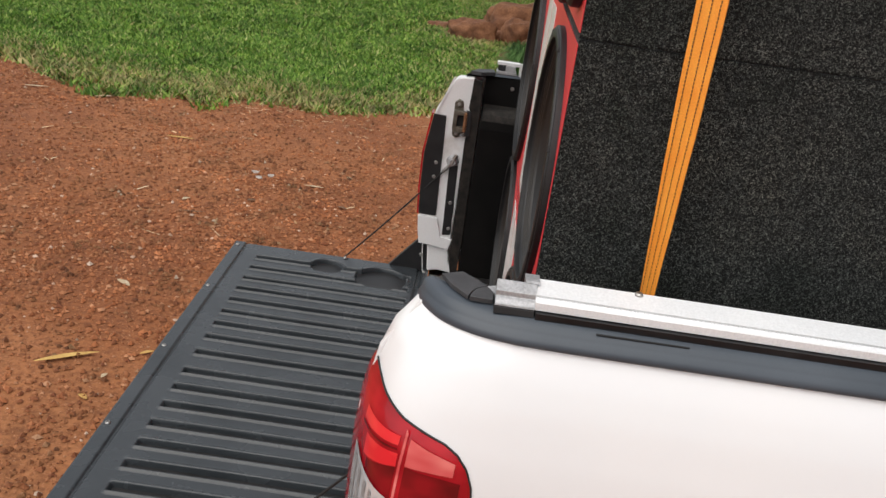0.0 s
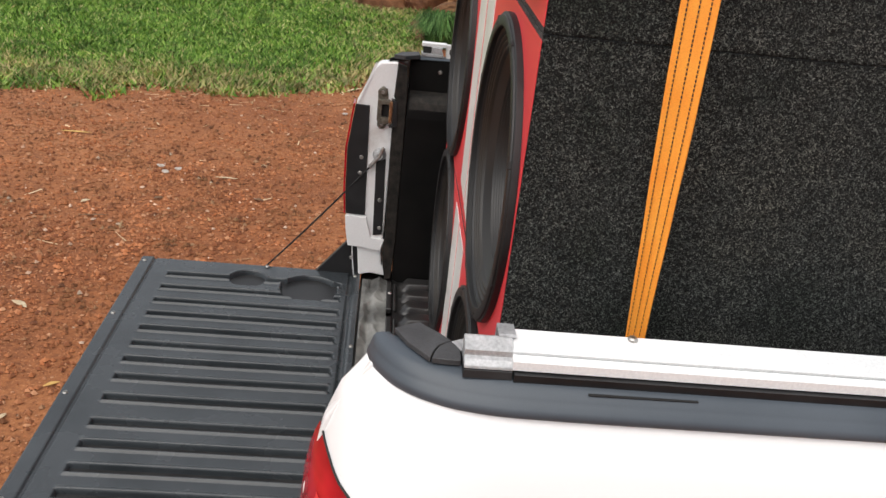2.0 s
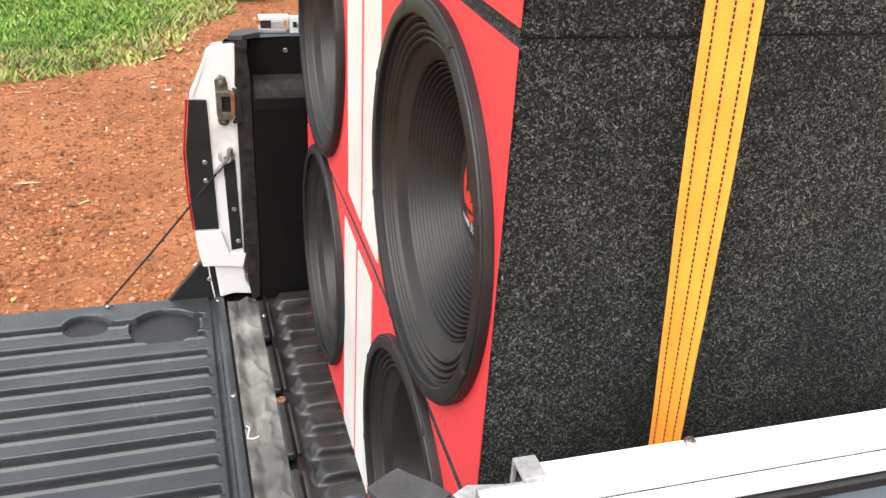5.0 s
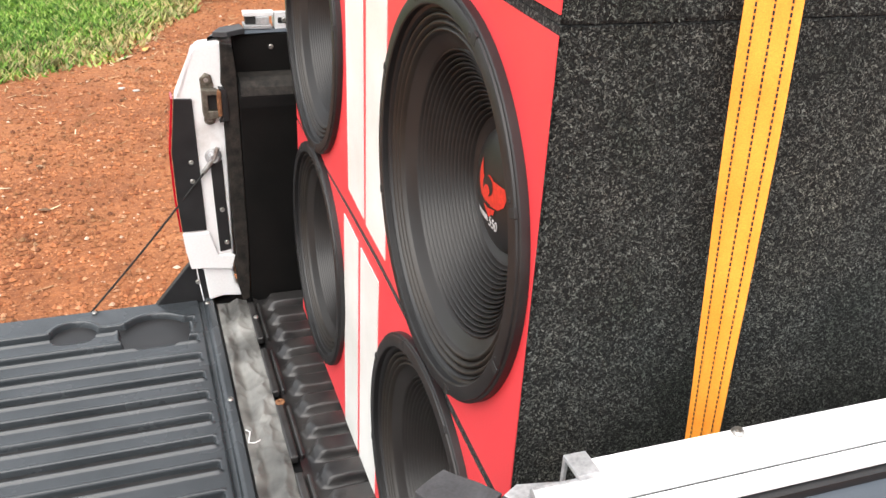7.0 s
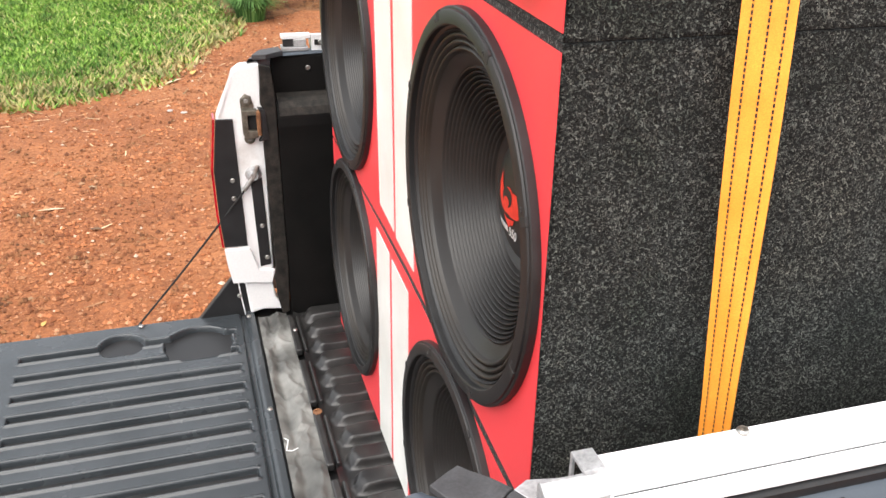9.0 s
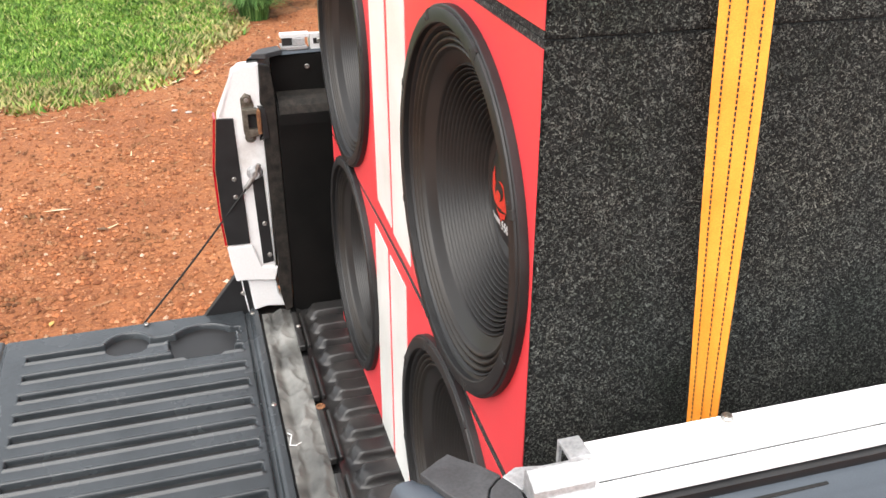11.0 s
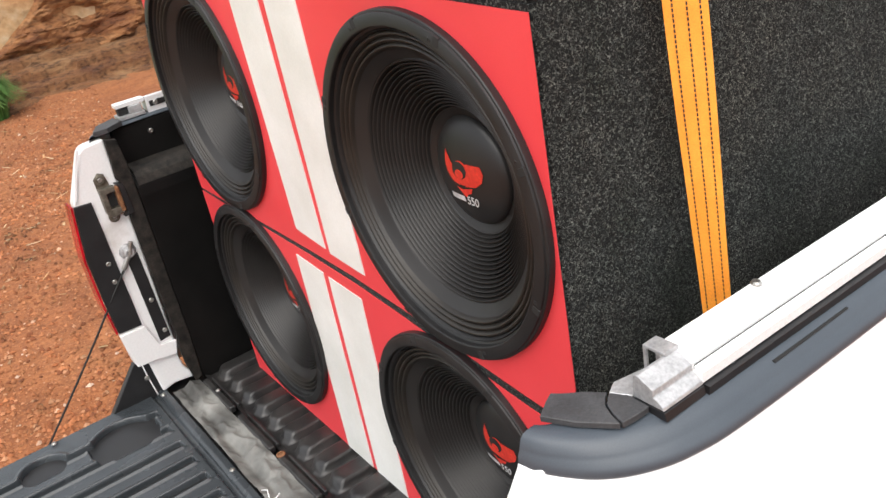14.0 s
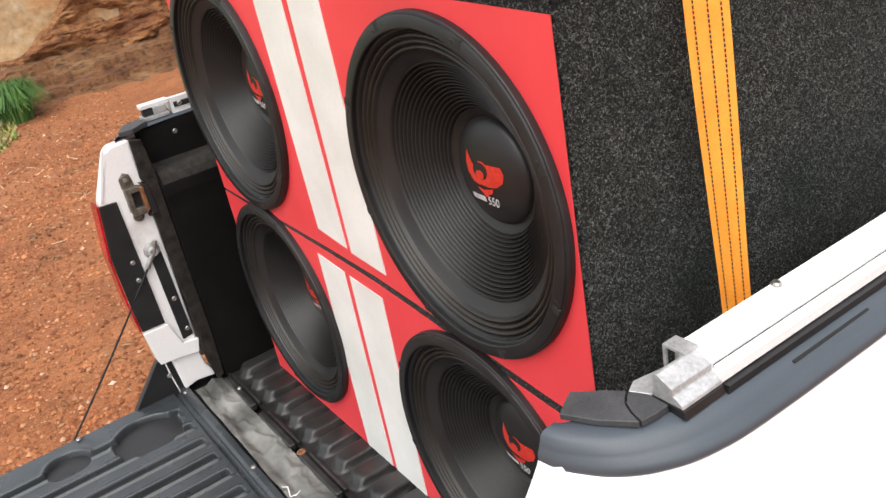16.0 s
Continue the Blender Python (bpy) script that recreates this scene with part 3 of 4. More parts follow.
def grid_part(name, pts, mat, parent, smooth=True, label=""):
    """pts: rows of equal length of 3D points."""
    n, m = len(pts), len(pts[0])
    ob = raw(name, [tuple(p) for row in pts for p in row], grid_faces(n, m), mat, parent, smooth)
    return tagged(ob, label) if label else ob


def lamp_top(x):
    return float(np.interp(x, [-0.26, -0.218, -0.19, -0.16, -0.13, -0.10, -0.08, -0.065, -0.055, -0.048], [0.955, 0.942, 0.925, 0.912, 0.904, 0.896, 0.885, 0.868, 0.845, 0.80]))


def bed_side(far):
    levels = np.concatenate([np.linspace(1.05, 0.9, 10), np.linspace(0.88, 0.42, 14)])
    rows, up = [], LIFT if far else 0.0
    for z in levels:
        rows.append([(p.x, flip(p.y, far), p.z + up) for p in (skin(q, z) for q in OUTS)])
    ob = grid_part("bed_side", rows, white_paint, truck, True, "glossy white painted steel")
    sheet_metal = ob.modifiers.new("thickness", "SOLIDIFY")
    sheet_metal.thickness, sheet_metal.offset = 0.003, -1.0 if far else 1.0
    # plastic rail cap
    prof = [(0.06, 1.032), (-0.012, 1.035), (-0.02, 1.0385), (0.008, 1.0455), (0.10, 1.0495), (0.13, 1.0530), (0.24, 1.0612), (0.36, 1.0645), (0.6, 1.066), (0.9, 1.066), (1.0, 1.062), (1.0, 0.99)]
    rows = [[(o.x + (i.x - o.x) * s, flip(o.y + (i.y - o.y) * s, far), z + up) for o, i in zip(OUTS, INNS)] for s, z in (prof[:-1] if far else prof)]
    cap = grid_part("rail_cap", rows, cap_plastic, truck, True, "dark grey moulded plastic cap")
    # thin dark block on the cap, shade of a slot that is not cut
    part("slot_shade", block(0.07, 0.19, *sorted((flip(-0.2005, far), flip(-0.1965, far))), 1.059 + up, 1.0605 + up, 0.0005), dark_part_and_shade, cap)
    # tail lamp shell on the corner
    us = [q for q in spline(OUT, 24) if q.x < 0.02]
    us = [q for q in us if skin(q, 0.85).x < -0.052]
    rows = []
    n = 30
    for k in range(n + 1):
        row = []
        for q in us:
            top = lamp_top(skin(q, 0.9).x)
            z = top + (0.5 - top) * k / n
            edge = 0.0035 * min(1, k / 2.0)
            p = skin(q, z, 0.001 + edge)
            row.append((p.x, flip(p.y, far), p.z + up))
        rows.append(row)
    lamp = grid_part("tail_lamp", rows, lamp_red, truck, True, "red plastic tail lamp lens")
    part("seal", tube([(p[0], p[1], p[2] + 0.001) for p in rows[0]] + [tuple(r[-1]) for r in rows[1:]], 0.0015, 6), dark_part_and_shade, lamp)
    # facets behind the lens, and the clear reversing lens
    side = [q for q in spline(OUT, 40) if q.y < -0.116 and skin(q, 0.85).x < -0.056]

    def facet(name, xa, xb, top, bot, mat, proud, rows_n=6):
        run = [q for q in side if xa <= skin(q, 0.82).x <= xb]
        grid = []
        for k in range(rows_n + 1):
            row = []
            for i, q in enumerate(run):
                s = i / max(1, len(run) - 1)
                zt, zb = top[0] + (top[1] - top[0]) * s, bot[0] + (bot[1] - bot[0]) * s
                p = skin(q, zt + (zb - zt) * k / rows_n, proud)
                row.append((p.x, flip(p.y, far), p.z + up))
            grid.append(row)
        return grid_part(name, grid, mat, lamp)

    facet("facet", -0.213, -0.160, (0.893, 0.893), (0.874, 0.880), lamp_bright, 0.0052)
    facet("facet", -0.215, -0.160, (0.870, 0.876), (0.866, 0.873), lamp_dark, 0.0054, 2)
    facet("facet", -0.206, -0.158, (0.863, 0.869), (0.832, 0.850), lamp_bright, 0.0052)
    facet("facet", -0.200, -0.158, (0.832, 0.850), (0.70, 0.70), lamp_dark, 0.0051)
    facet("divider", -0.1565, -0.1515, (0.905, 0.900), (0.62, 0.62), lamp_pink, 0.0058)
    facet("facet", -0.148, -0.082, (0.894, 0.876), (0.855, 0.857), lamp_pink, 0.0052)
    facet("facet", -0.148, -0.070, (0.854, 0.850), (0.60, 0.60), lamp_dark, 0.0051)
    lens = facet("reversing_lens", -0.2185, -0.162, (0.829, 0.803), (0.60, 0.60), clear_lens, 0.0066)
    tagged(lens, "clear ribbed plastic lens")
    for k in range(5):
        xa = -0.2145 + 0.0095 * k
        za = 0.829 - 0.026 * (xa + 0.2185) / 0.0565 - 0.012
        facet("lens_rib", xa, xa + 0.0045, (za, za - 0.002), (0.61, 0.61), cast_metal, 0.0072)


def rail(far):
    up = LIFT if far else 0.0
    f = lambda x, y, z: (x, flip(y, far), z + up)
    prof = [(-0.150, 1.066), (-0.150, 1.101), (-0.152, 1.1035), (-0.1755, 1.0978), (-0.1760, 1.0895), (-0.1782, 1.0895), (-0.1785, 1.0962), (-0.189, 1.0925), (-0.1905, 1.087), (-0.191, 1.075), (-0.184, 1.071)]
    if not far:
        prof = [(-0.1365, 1.066), (-0.1355, 1.0965), (-0.1370, 1.0990), (-0.1725, 1.0910), (-0.1730, 1.0845), (-0.1752, 1.0845), (-0.1755, 1.0895), (-0.1815, 1.0865), (-0.1830, 1.0845), (-0.1835, 1.0745), (-0.1765, 1.0705)]
        lean = f
        f = lambda x, y, z: lean(x, y - 0.010 * x, z)
    gy, gz = ((-0.1759, -0.1783), (1.089, 1.0955)) if far else ((-0.1731, -0.1751), (1.084, 1.0885))
    sy = -0.178 if far else -0.171
    r = part("rail", prism(prof, lambda y, z, x: f(x, y, z), -0.012, 1.6), aluminium, truck, "bright extruded aluminium rail")
    part("seal", prism([(sy, 1.063), (sy - 0.018, 1.063), (sy - 0.019, 1.0725), (sy, 1.0725)], lambda y, z, x: f(x, y, z), -0.010, 1.6), black_plastic, r)
    # dark strip laid into the rail's channel, standing for the shade inside it
    part("groove_shade", prism([(gy[0], gz[0]), (gy[0], gz[1]), (gy[1], gz[1]), (gy[1], gz[0])], lambda y, z, x: f(x, y, z), -0.0095, 1.6), dark_part_and_shade, r)
    if far:
        g = lambda *v: sorted(flip(q, far) for q in v)
        part("clamp_bar", block(-0.078, -0.013, *g(-0.150, -0.176), 1.093 + up, 1.102 + up, 0.001), aluminium, r, "bright aluminium bar end")
        part("clamp_block", block(-0.052, -0.024, *g(-0.146, -0.172), 1.076 + up, 1.0925 + up, 0.0015), cast_metal, r)
        # solid dark block in place of the shaded space under the bar
        part("clamp_gap_shade", block(-0.074, -0.0525, *g(-0.153, -0.172), 1.076 + up, 1.0925 + up), dark_part_and_shade, r)
        part("clamp_plate", block(-0.078, -0.020, *g(-0.143, -0.186), 1.0675 + up, 1.0755 + up, 0.001), cast_metal, r)
        # dark block on the rail's side, the slot's shade as colour
        part("rail_slot_shade", block(-0.005, 0.05, *g(-0.1485, -0.1497), 1.078 + up, 1.090 + up), dark_part_and_shade, r)
        shared("screw", screw_side, r, (0.008, flip(-0.150, far) - 0.002, 1.085 + up))
        return
    place = lambda y, z, x: (x, y, z)
    part("clamp", prism([(-0.1490, 1.0735), (-0.1500, 1.0950), (-0.1515, 1.0975), (-0.1550, 1.0985), (-0.1725, 1.0905), (-0.1725, 1.0830), (-0.1770, 1.0815), (-0.1830, 1.0770), (-0.1840, 1.0735)],
                        place, -0.0635, -0.0110, 0.0006, 1), cast_metal, r, "dull cast aluminium clamp with a hooked tab")
    part("clamp_base", prism([(-0.1500, 1.0640), (-0.1500, 1.0730), (-0.1850, 1.0730), (-0.1870, 1.0640)], place, -0.0640, -0.0115, 0.0004, 1), black_plastic, r, "black rubber strip under the clamp")
    part("clamp_foot", prism([(-0.0740, -0.1300), (-0.0600, -0.1220), (-0.0180, -0.1300), (-0.0180, -0.1485), (-0.0640, -0.1485)], lambda x, y, z: (x, y, z), 1.0690, 1.0745, 0.0006, 1), cast_metal, r)
    bm = prism([(-0.1290, 1.1010), (-0.1545, 1.1015), (-0.1560, 1.0985), (-0.1520, 1.0975), (-0.1290, 1.0980)], place, -0.0265, -0.0075, 0.0004, 1)
    block(-0.0265, -0.0235, -0.1330, -0.1290, 1.0745, 1.0985, 0.0004, 1, bm)
    block(-0.0105, -0.0075, -0.1500, -0.1290, 1.0745, 1.0985, 0.0004, 1, bm)
    part("clamp_hook", bm, cast_metal, r)
    shared("screw", screw_up, r, (0.125, -0.1415, 1.0975))


screw_up = bolt_mesh("screw", 0.006, 0.004, steel, (0, 0, 1))
screw_side = bolt_mesh("screw_side", 0.006, 0.004, steel, (0, -1, 0))
bolt_side = bolt_mesh("bolt_side", 0.0135, 0.012, cast_metal, (0, -1, 0))
washer_side = bolt_mesh("washer_side", 0.019, 0.004, cast_metal, (0, -1, 0))
washer_small = bolt_mesh("washer_small", 0.0125, 0.003, striker_steel, (0, -1, 0))
screw_rust = bolt_mesh("screw_rust", 0.010, 0.003, rusty, (0, 0, 1))

for far in (False, True):
    bed_side(far)
    rail(far)

# broken mat piece lying on the near corner of the cap
prism_xy = lambda x, y, z: (x, y, z)
part("corner_mat", prism([(-0.137, -0.106), (-0.122, -0.136), (-0.0985, -0.166), (-0.0945, -0.152), (-0.0885, -0.139), (-0.0800, -0.131), (-0.0735, -0.127), (-0.0860, -0.111), (-0.1010, -0.097), (-0.1080, -0.089), (-0.1180, -0.094)],
                         prism_xy, 1.0668, 1.0735, 0.0007, 1), mat_rubber, truck, "cracked dark rubber corner pad")
part("corner_mat", prism([(-0.0965, -0.167), (-0.0800, -0.169), (-0.0655, -0.169), (-0.0650, -0.150), (-0.0670, -0.131), (-0.0725, -0.129), (-0.0790, -0.133), (-0.0870, -0.140), (-0.0930, -0.153)],
                         prism_xy, 1.0668, 1.0740, 0.0007, 1), mat_rubber, truck, "cracked dark rubber corner pad")
part("corner_mat", prism([(-0.150, 1.254), (-0.130, 1.30), (-0.085, 1.326), (-0.080, 1.28), (-0.12, 1.25)], prism_xy, 1.104, 1.115, 0.0012), mat_rubber, truck)

# far jamb, seen from inside the bed
JY = 1.25
xz = lambda x, z, y: (x, y, z)
jamb = part("jamb", prism([(-0.192, 1.083), (-0.180, 1.093), (-0.135, 1.097), (-0.140, 0.60), (-0.144, 0.563), (-0.139, 0.519), (-0.124, 0.497), (-0.126, 0.482), (-0.171, 0.488), (-0.203, 0.480), (-0.211, 0.566), (-0.240, 0.576), (-0.248, 0.67), (-0.252, 0.86), (-0.237, 0.985)],
                          xz, JY, 1.285, 0.005, 3), jamb_paint, truck, "scuffed white painted door jamb")
part("lip", prism([(-0.196, 1.090), (-0.190, 1.093), (-0.228, 0.990), (-0.2345, 0.985)], xz, JY - 0.003, JY - 0.0005), jamb_paint, jamb)
part("lip", prism([(-0.250, 0.664), (-0.192, 0.663), (-0.1745, 0.603), (-0.137, 0.598), (-0.146, 0.564), (-0.200, 0.572), (-0.238, 0.574), (-0.246, 0.62)], xz, JY - 0.010, JY - 0.0005, 0.0015), jamb_paint, jamb)
part("lamp_back", prism([(-0.240, 0.979), (-0.203, 0.977), (-0.199, 0.80), (-0.196, 0.667), (-0.249, 0.668), (-0.254, 0.75), (-0.255, 0.86)], xz, JY - 0.005, JY + 0.002, 0.0015), black_plastic, jamb, "black plastic lamp housing")
part("lamp_edge", prism([(-0.2415, 0.979), (-0.2560, 0.86), (-0.2552, 0.75), (-0.2500, 0.668), (-0.2545, 0.668), (-0.2600, 0.75), (-0.2610, 0.86), (-0.2460, 0.979)], xz, JY - 0.002, 1.30), lamp_red, jamb, "red lamp edge")
part("trim_strip", prism([(-0.176, 0.825), (-0.150, 0.835), (-0.144, 0.612), (-0.170, 0.608)], xz, JY - 0.004, JY + 0.002, 0.0015), black_plastic, jamb)
part("flange", prism([(-0.138, 1.098), (-0.114, 1.092), (-0.108, 1.03), (-0.106, 0.60), (-0.110, 0.485), (-0.127, 0.477), (-0.137, 0.53), (-0.139, 0.58), (-0.135, 0.61), (-0.138, 0.70), (-0.140, 0.80), (-0.141, 0.92), (-0.134, 0.935), (-0.135, 1.00), (-0.142, 1.01), (-0.139, 1.06)], xz, JY - 0.018, JY - 0.0075, 0.002), dusty_plastic, jamb, "worn black liner flange")
latch = part("striker", prism([(-0.183, 1.000), (-0.150, 0.998), (-0.150, 0.987), (-0.171, 0.987), (-0.171, 0.953), (-0.150, 0.952), (-0.150, 0.936), (-0.178, 0.934), (-0.183, 0.945)], xz, JY - 0.020, JY - 0.0005, 0.0015), striker_steel, jamb, "worn dark steel tailgate striker")
# black block inside the striker, painting the dark of its opening
part("striker_hole_shade", block(-0.1715, -0.150, JY - 0.006, JY - 0.002, 0.952, 0.988), dark_part_and_shade, jamb)
part("striker_pin", block(-0.152, -0.143, JY - 0.022, JY - 0.003, 0.940, 0.996, 0.002), rusty, jamb)
part("striker_guard", prism([(-0.148, 1.002), (-0.132, 0.998), (-0.128, 0.93), (-0.150, 0.926), (-0.142, 0.936), (-0.142, 0.990)], xz, JY - 0.021, JY - 0.0005, 0.001), black_plastic, jamb)
part("striker_plate", prism([(-0.184, 1.020), (-0.172, 1.032), (-0.160, 1.026), (-0.156, 1.005), (-0.156, 0.935), (-0.160, 0.920), (-0.174, 0.921), (-0.181, 0.940)], xz, JY - 0.0035, JY - 0.0005, 0.001), striker_steel, jamb)
for x, z, me in ((-0.171, 1.017, washer_small), (-0.169, 0.930, washer_small), (-0.171, 1.017, screw_side), (-0.169, 0.930, screw_side), (-0.216, 0.834, screw_side), (-0.217, 0.790, screw_side), (-0.158, 0.715, screw_side), (-0.153, 0.632, screw_side)):
    shared("screw", me, jamb, (x, JY - 0.004, z))
shared("bolt", washer_side, jamb, (-0.168, JY - 0.001, 0.844))
shared("bolt", bolt_side, jamb, (-0.168, JY - 0.006, 0.844))
gusset = part("gusset", prism([(-0.243, 0.574), (-0.205, 0.578), (-0.198, 0.47), (-0.330, 0.47)], xz, JY + 0.012, JY + 0.03, 0.002), black_plastic, truck, "black hinge bracket")
shared("bolt", screw_side, gusset, (-0.226, JY + 0.012, 0.528))
# near jamb, plain
part("jamb", prism([(-0.16, 1.04), (-0.125, 1.04), (-0.125, 0.49), (-0.20, 0.49), (-0.225, 0.58), (-0.23, 0.86), (-0.21, 0.96)], xz, -0.13, -0.112, 0.003), jamb_paint, truck)

# bed liner walls and floor
yz = lambda y, z, x: (x, y, z)
# same liner as the floor, coloured nearly black for the shade on this side
part("bed_wall", prism([(1.236, 0.47), (1.232, 0.955), (1.2345, 0.976), (1.2415, 0.992), (1.252, 1.002), (1.265, 1.008), (1.289, 1.013), (1.290, 1.10), (1.312, 1.10), (1.312, 0.47)], yz, -0.106, 1.6, 0.002), liner_wall_shaded, truck, "dusty black bed liner wall, shade darkened into its colour")
part("bed_wall", prism([(-0.14, 0.47), (-0.14, 1.03), (-0.115, 1.03), (-0.105, 1.0), (-0.105, 0.47)], yz, -0.106, 1.6, 0.002), bed_plastic, truck)
part("bed_wall", block(1.6, 1.63, -0.2, 1.33, 0.42, 1.06, 0.005), bed_plastic, truck)
part("ledge", prism([(1.2335, 0.980), (1.2405, 0.9965), (1.2515, 1.0075), (1.2650, 1.0140), (1.2880, 1.0190), (1.2880, 1.0140), (1.2650, 1.0090), (1.2525, 1.0030), (1.2420, 0.9925), (1.2355, 0.980)], yz, -0.100, 1.5), dusty_plastic, truck, "dusty black liner ledge")
for y in (1.289,):
    shared("screw", screw_side, truck, (-0.025, y, 1.072))
part("under_floor", block(-0.195, 1.6, -0.2, 1.33, 0.42, 0.462), black_plastic, truck)
xs = np.linspace(-0.104, 0.35, 70)
ys = np.linspace(-0.105, 1.236, 540)
gx, gy = np.meshgrid(xs, ys, indexing="ij")
ph = (gy - 0.927) / 0.0695 + 0.5
tri = np.abs(ph - np.floor(ph) - 0.5)
rib = smoothstep(0.37, 0.27, tri) * smoothstep(-0.084 + 0.02 * tri, -0.066 + 0.03 * tri, gx)
gz = 0.472 + 0.021 * rib + 0.005 * (4 * rib * (1 - rib)) ** 2 + 0.008 * smoothstep(-0.094, -0.100, gx) + 0.0012 * np.sin(31 * gy) * np.sin(70 * gx)
bed_floor = raw("bed_floor", np.stack([gx, gy, gz], -1).reshape(-1, 3), grid_faces(len(xs), len(ys)), bed_plastic, truck, True)
tagged(bed_floor, "ribbed black plastic bed liner floor, dusty")
ys = np.linspace(0.0, 1.225, 7)
for a, b in zip(ys, ys[1:]):
    part("liner_lip", block(-0.121, -0.1055, a + 0.02, b - 0.02, 0.472, 0.489, 0.004, 3), bed_plastic, bed_floor)
    part("liner_lip", block(-0.101, -0.093, a + 0.025, b - 0.025, 0.474, 0.486, 0.003, 2), bed_plastic, bed_floor)
for y in (0.40, 0.80, 1.13):
    shared("screw", screw_rust if y < 1 else screw_up, bed_floor, (-0.111, y, 0.489))
# crumpled sheet over the hinge gap
xs, ys = np.linspace(-0.189, -0.120, 34), np.linspace(-0.04, 1.232, 420)
gx, gy = np.meshgrid(xs, ys, indexing="ij")
gz = np.zeros_like(gx)
for i in range(len(xs)):
    for j in range(len(ys)):
        p = Vector((gx[i, j] * 20 + 3 * gy[i, j], gy[i, j] * 13, 0.3))
        gz[i, j] = 0.475 + 0.017 * noise.ridged_multi_fractal(p, 0.9, 2.0, 3, 0.8, 2.0) * 0.6 + 0.004 * abs(((gy[i, j] * 9 + gx[i, j] * 17 + 0.5 * math.sin(9 * gy[i, j])) % 1.0) - 0.5) * 2 * float(smoothstep(-0.172, -0.150, gx[i, j])) - 0.008 * math.exp(-((gx[i, j] + 0.165) / 0.012) ** 2)
sheet = raw("hinge_sheet", np.stack([gx, gy, gz], -1).reshape(-1, 3), grid_faces(len(xs), len(ys)), dusty_sheet, truck, True)
tagged(sheet, "crumpled dusty grey plastic sheet over the hinge gap")

# tailgate, hung slightly out of square
def skewed(x, y):
    return x + 0.024 * (1.19 - y) * np.clip((-0.13 - x) / 0.6, 0, 1)


tailgate = part("tailgate", prism([(float(skewed(x, y)), y) for x, y in ((-0.810, -0.088), (-0.198, -0.088), (-0.198, 1.272), (-0.810, 1.272))], lambda x, y, z: (x, y, z), 0.415, 0.466, 0.008, 3), black_plastic, truck, "lowered tailgate with a ribbed black plastic liner")
GROOVES = [y - 0.008 for y in (1.186, 1.108, 1.032, 0.959, 0.886, 0.813, 0.742, 0.670, 0.590, 0.502, 0.431, 0.359, 0.288, 0.218, 0.149, 0.079, 0.009)]
xs = np.concatenate([np.linspace(-0.814, -0.70, 46), np.linspace(-0.694, -0.60, 12), np.linspace(-0.59, -0.27, 110), np.linspace(-0.268, -0.196, 36)])
ys = np.linspace(-0.092, 1.276, 1150)
gx, gy = np.meshgrid(xs, ys, indexing="ij")
gz = np.full_like(gx, 0.478)
for k, yc in enumerate(GROOVES):
    v = gy - yc
    ends = smoothstep(-0.722, -0.714, gx - 0.0) * smoothstep(-0.243, -0.251, gx)
    wall = smoothstep(0.0115, 0.0090, v) * smoothstep(-0.0165, -0.0105, v)
    wide = 1.25 if k == 8 else 1.0
    gz -= 0.0185 * wide * ends * np.clip(wall, 0, 1)
    gz += 0.0050 * smoothstep(-0.728, -0.716, gx) * smoothstep(-0.238, -0.250, gx) * (0.5 * np.exp(-((v - 0.0145) / 0.004) ** 2) + np.exp(-((v + 0.0195) / 0.0040) ** 2))
for cx, cy, r, deep in ((-0.333, 1.143, 0.077, 0.030), (-0.503, 1.178, 0.050, 0.020)):
    d = np.hypot(gx - cx, gy - cy)
    inside = smoothstep(r, r - 0.003, d)
    floor_z = 0.478 - 1.25 * deep * np.clip((gy - (cy - r * 0.85)) / (1.0 * r), 0.0, 1)
    gz = gz * (1 - inside) + floor_z * inside
    gz += 0.003 * np.exp(-((d - r - 0.004) / 0.004) ** 2) * (gy > cy - 0.2 * r)
gz += 0.004 * smoothstep(-0.774, -0.779, gx) - 0.0035 * np.exp(-((gx + 0.773) / 0.003) ** 2)
gz -= 0.008 * smoothstep(-0.232, -0.226, gx) * smoothstep(-0.214, -0.219, gx)
gz += 0.004 * smoothstep(-0.214, -0.209, gx)
gz -= 0.010 * (smoothstep(-0.808, -0.814, gx) + smoothstep(1.268, 1.276, gy) + smoothstep(-0.084, -0.092, gy))
gz += 0.0007 * np.sin(9 * gx) * np.sin(7 * gy)
gx = skewed(gx, gy)
liner = raw("tailgate_liner", np.stack([gx, gy, gz], -1).reshape(-1, 3), grid_faces(len(xs), len(ys)), liner_plastic, tailgate, True)
tagged(liner, "ribbed black plastic liner with two moulded cup recesses")
for x, y in ((-0.797, 1.24), (-0.797, 0.93), (-0.797, 0.58), (-0.797, 0.25), (-0.797, -0.05), (-0.21, 1.235), (-0.203, 0.844), (-0.203, 0.45), (-0.203, 0.05), (-0.46, 1.256)):
    shared("screw", screw_up, tailgate, (float(skewed(x, y)), y, 0.4815))
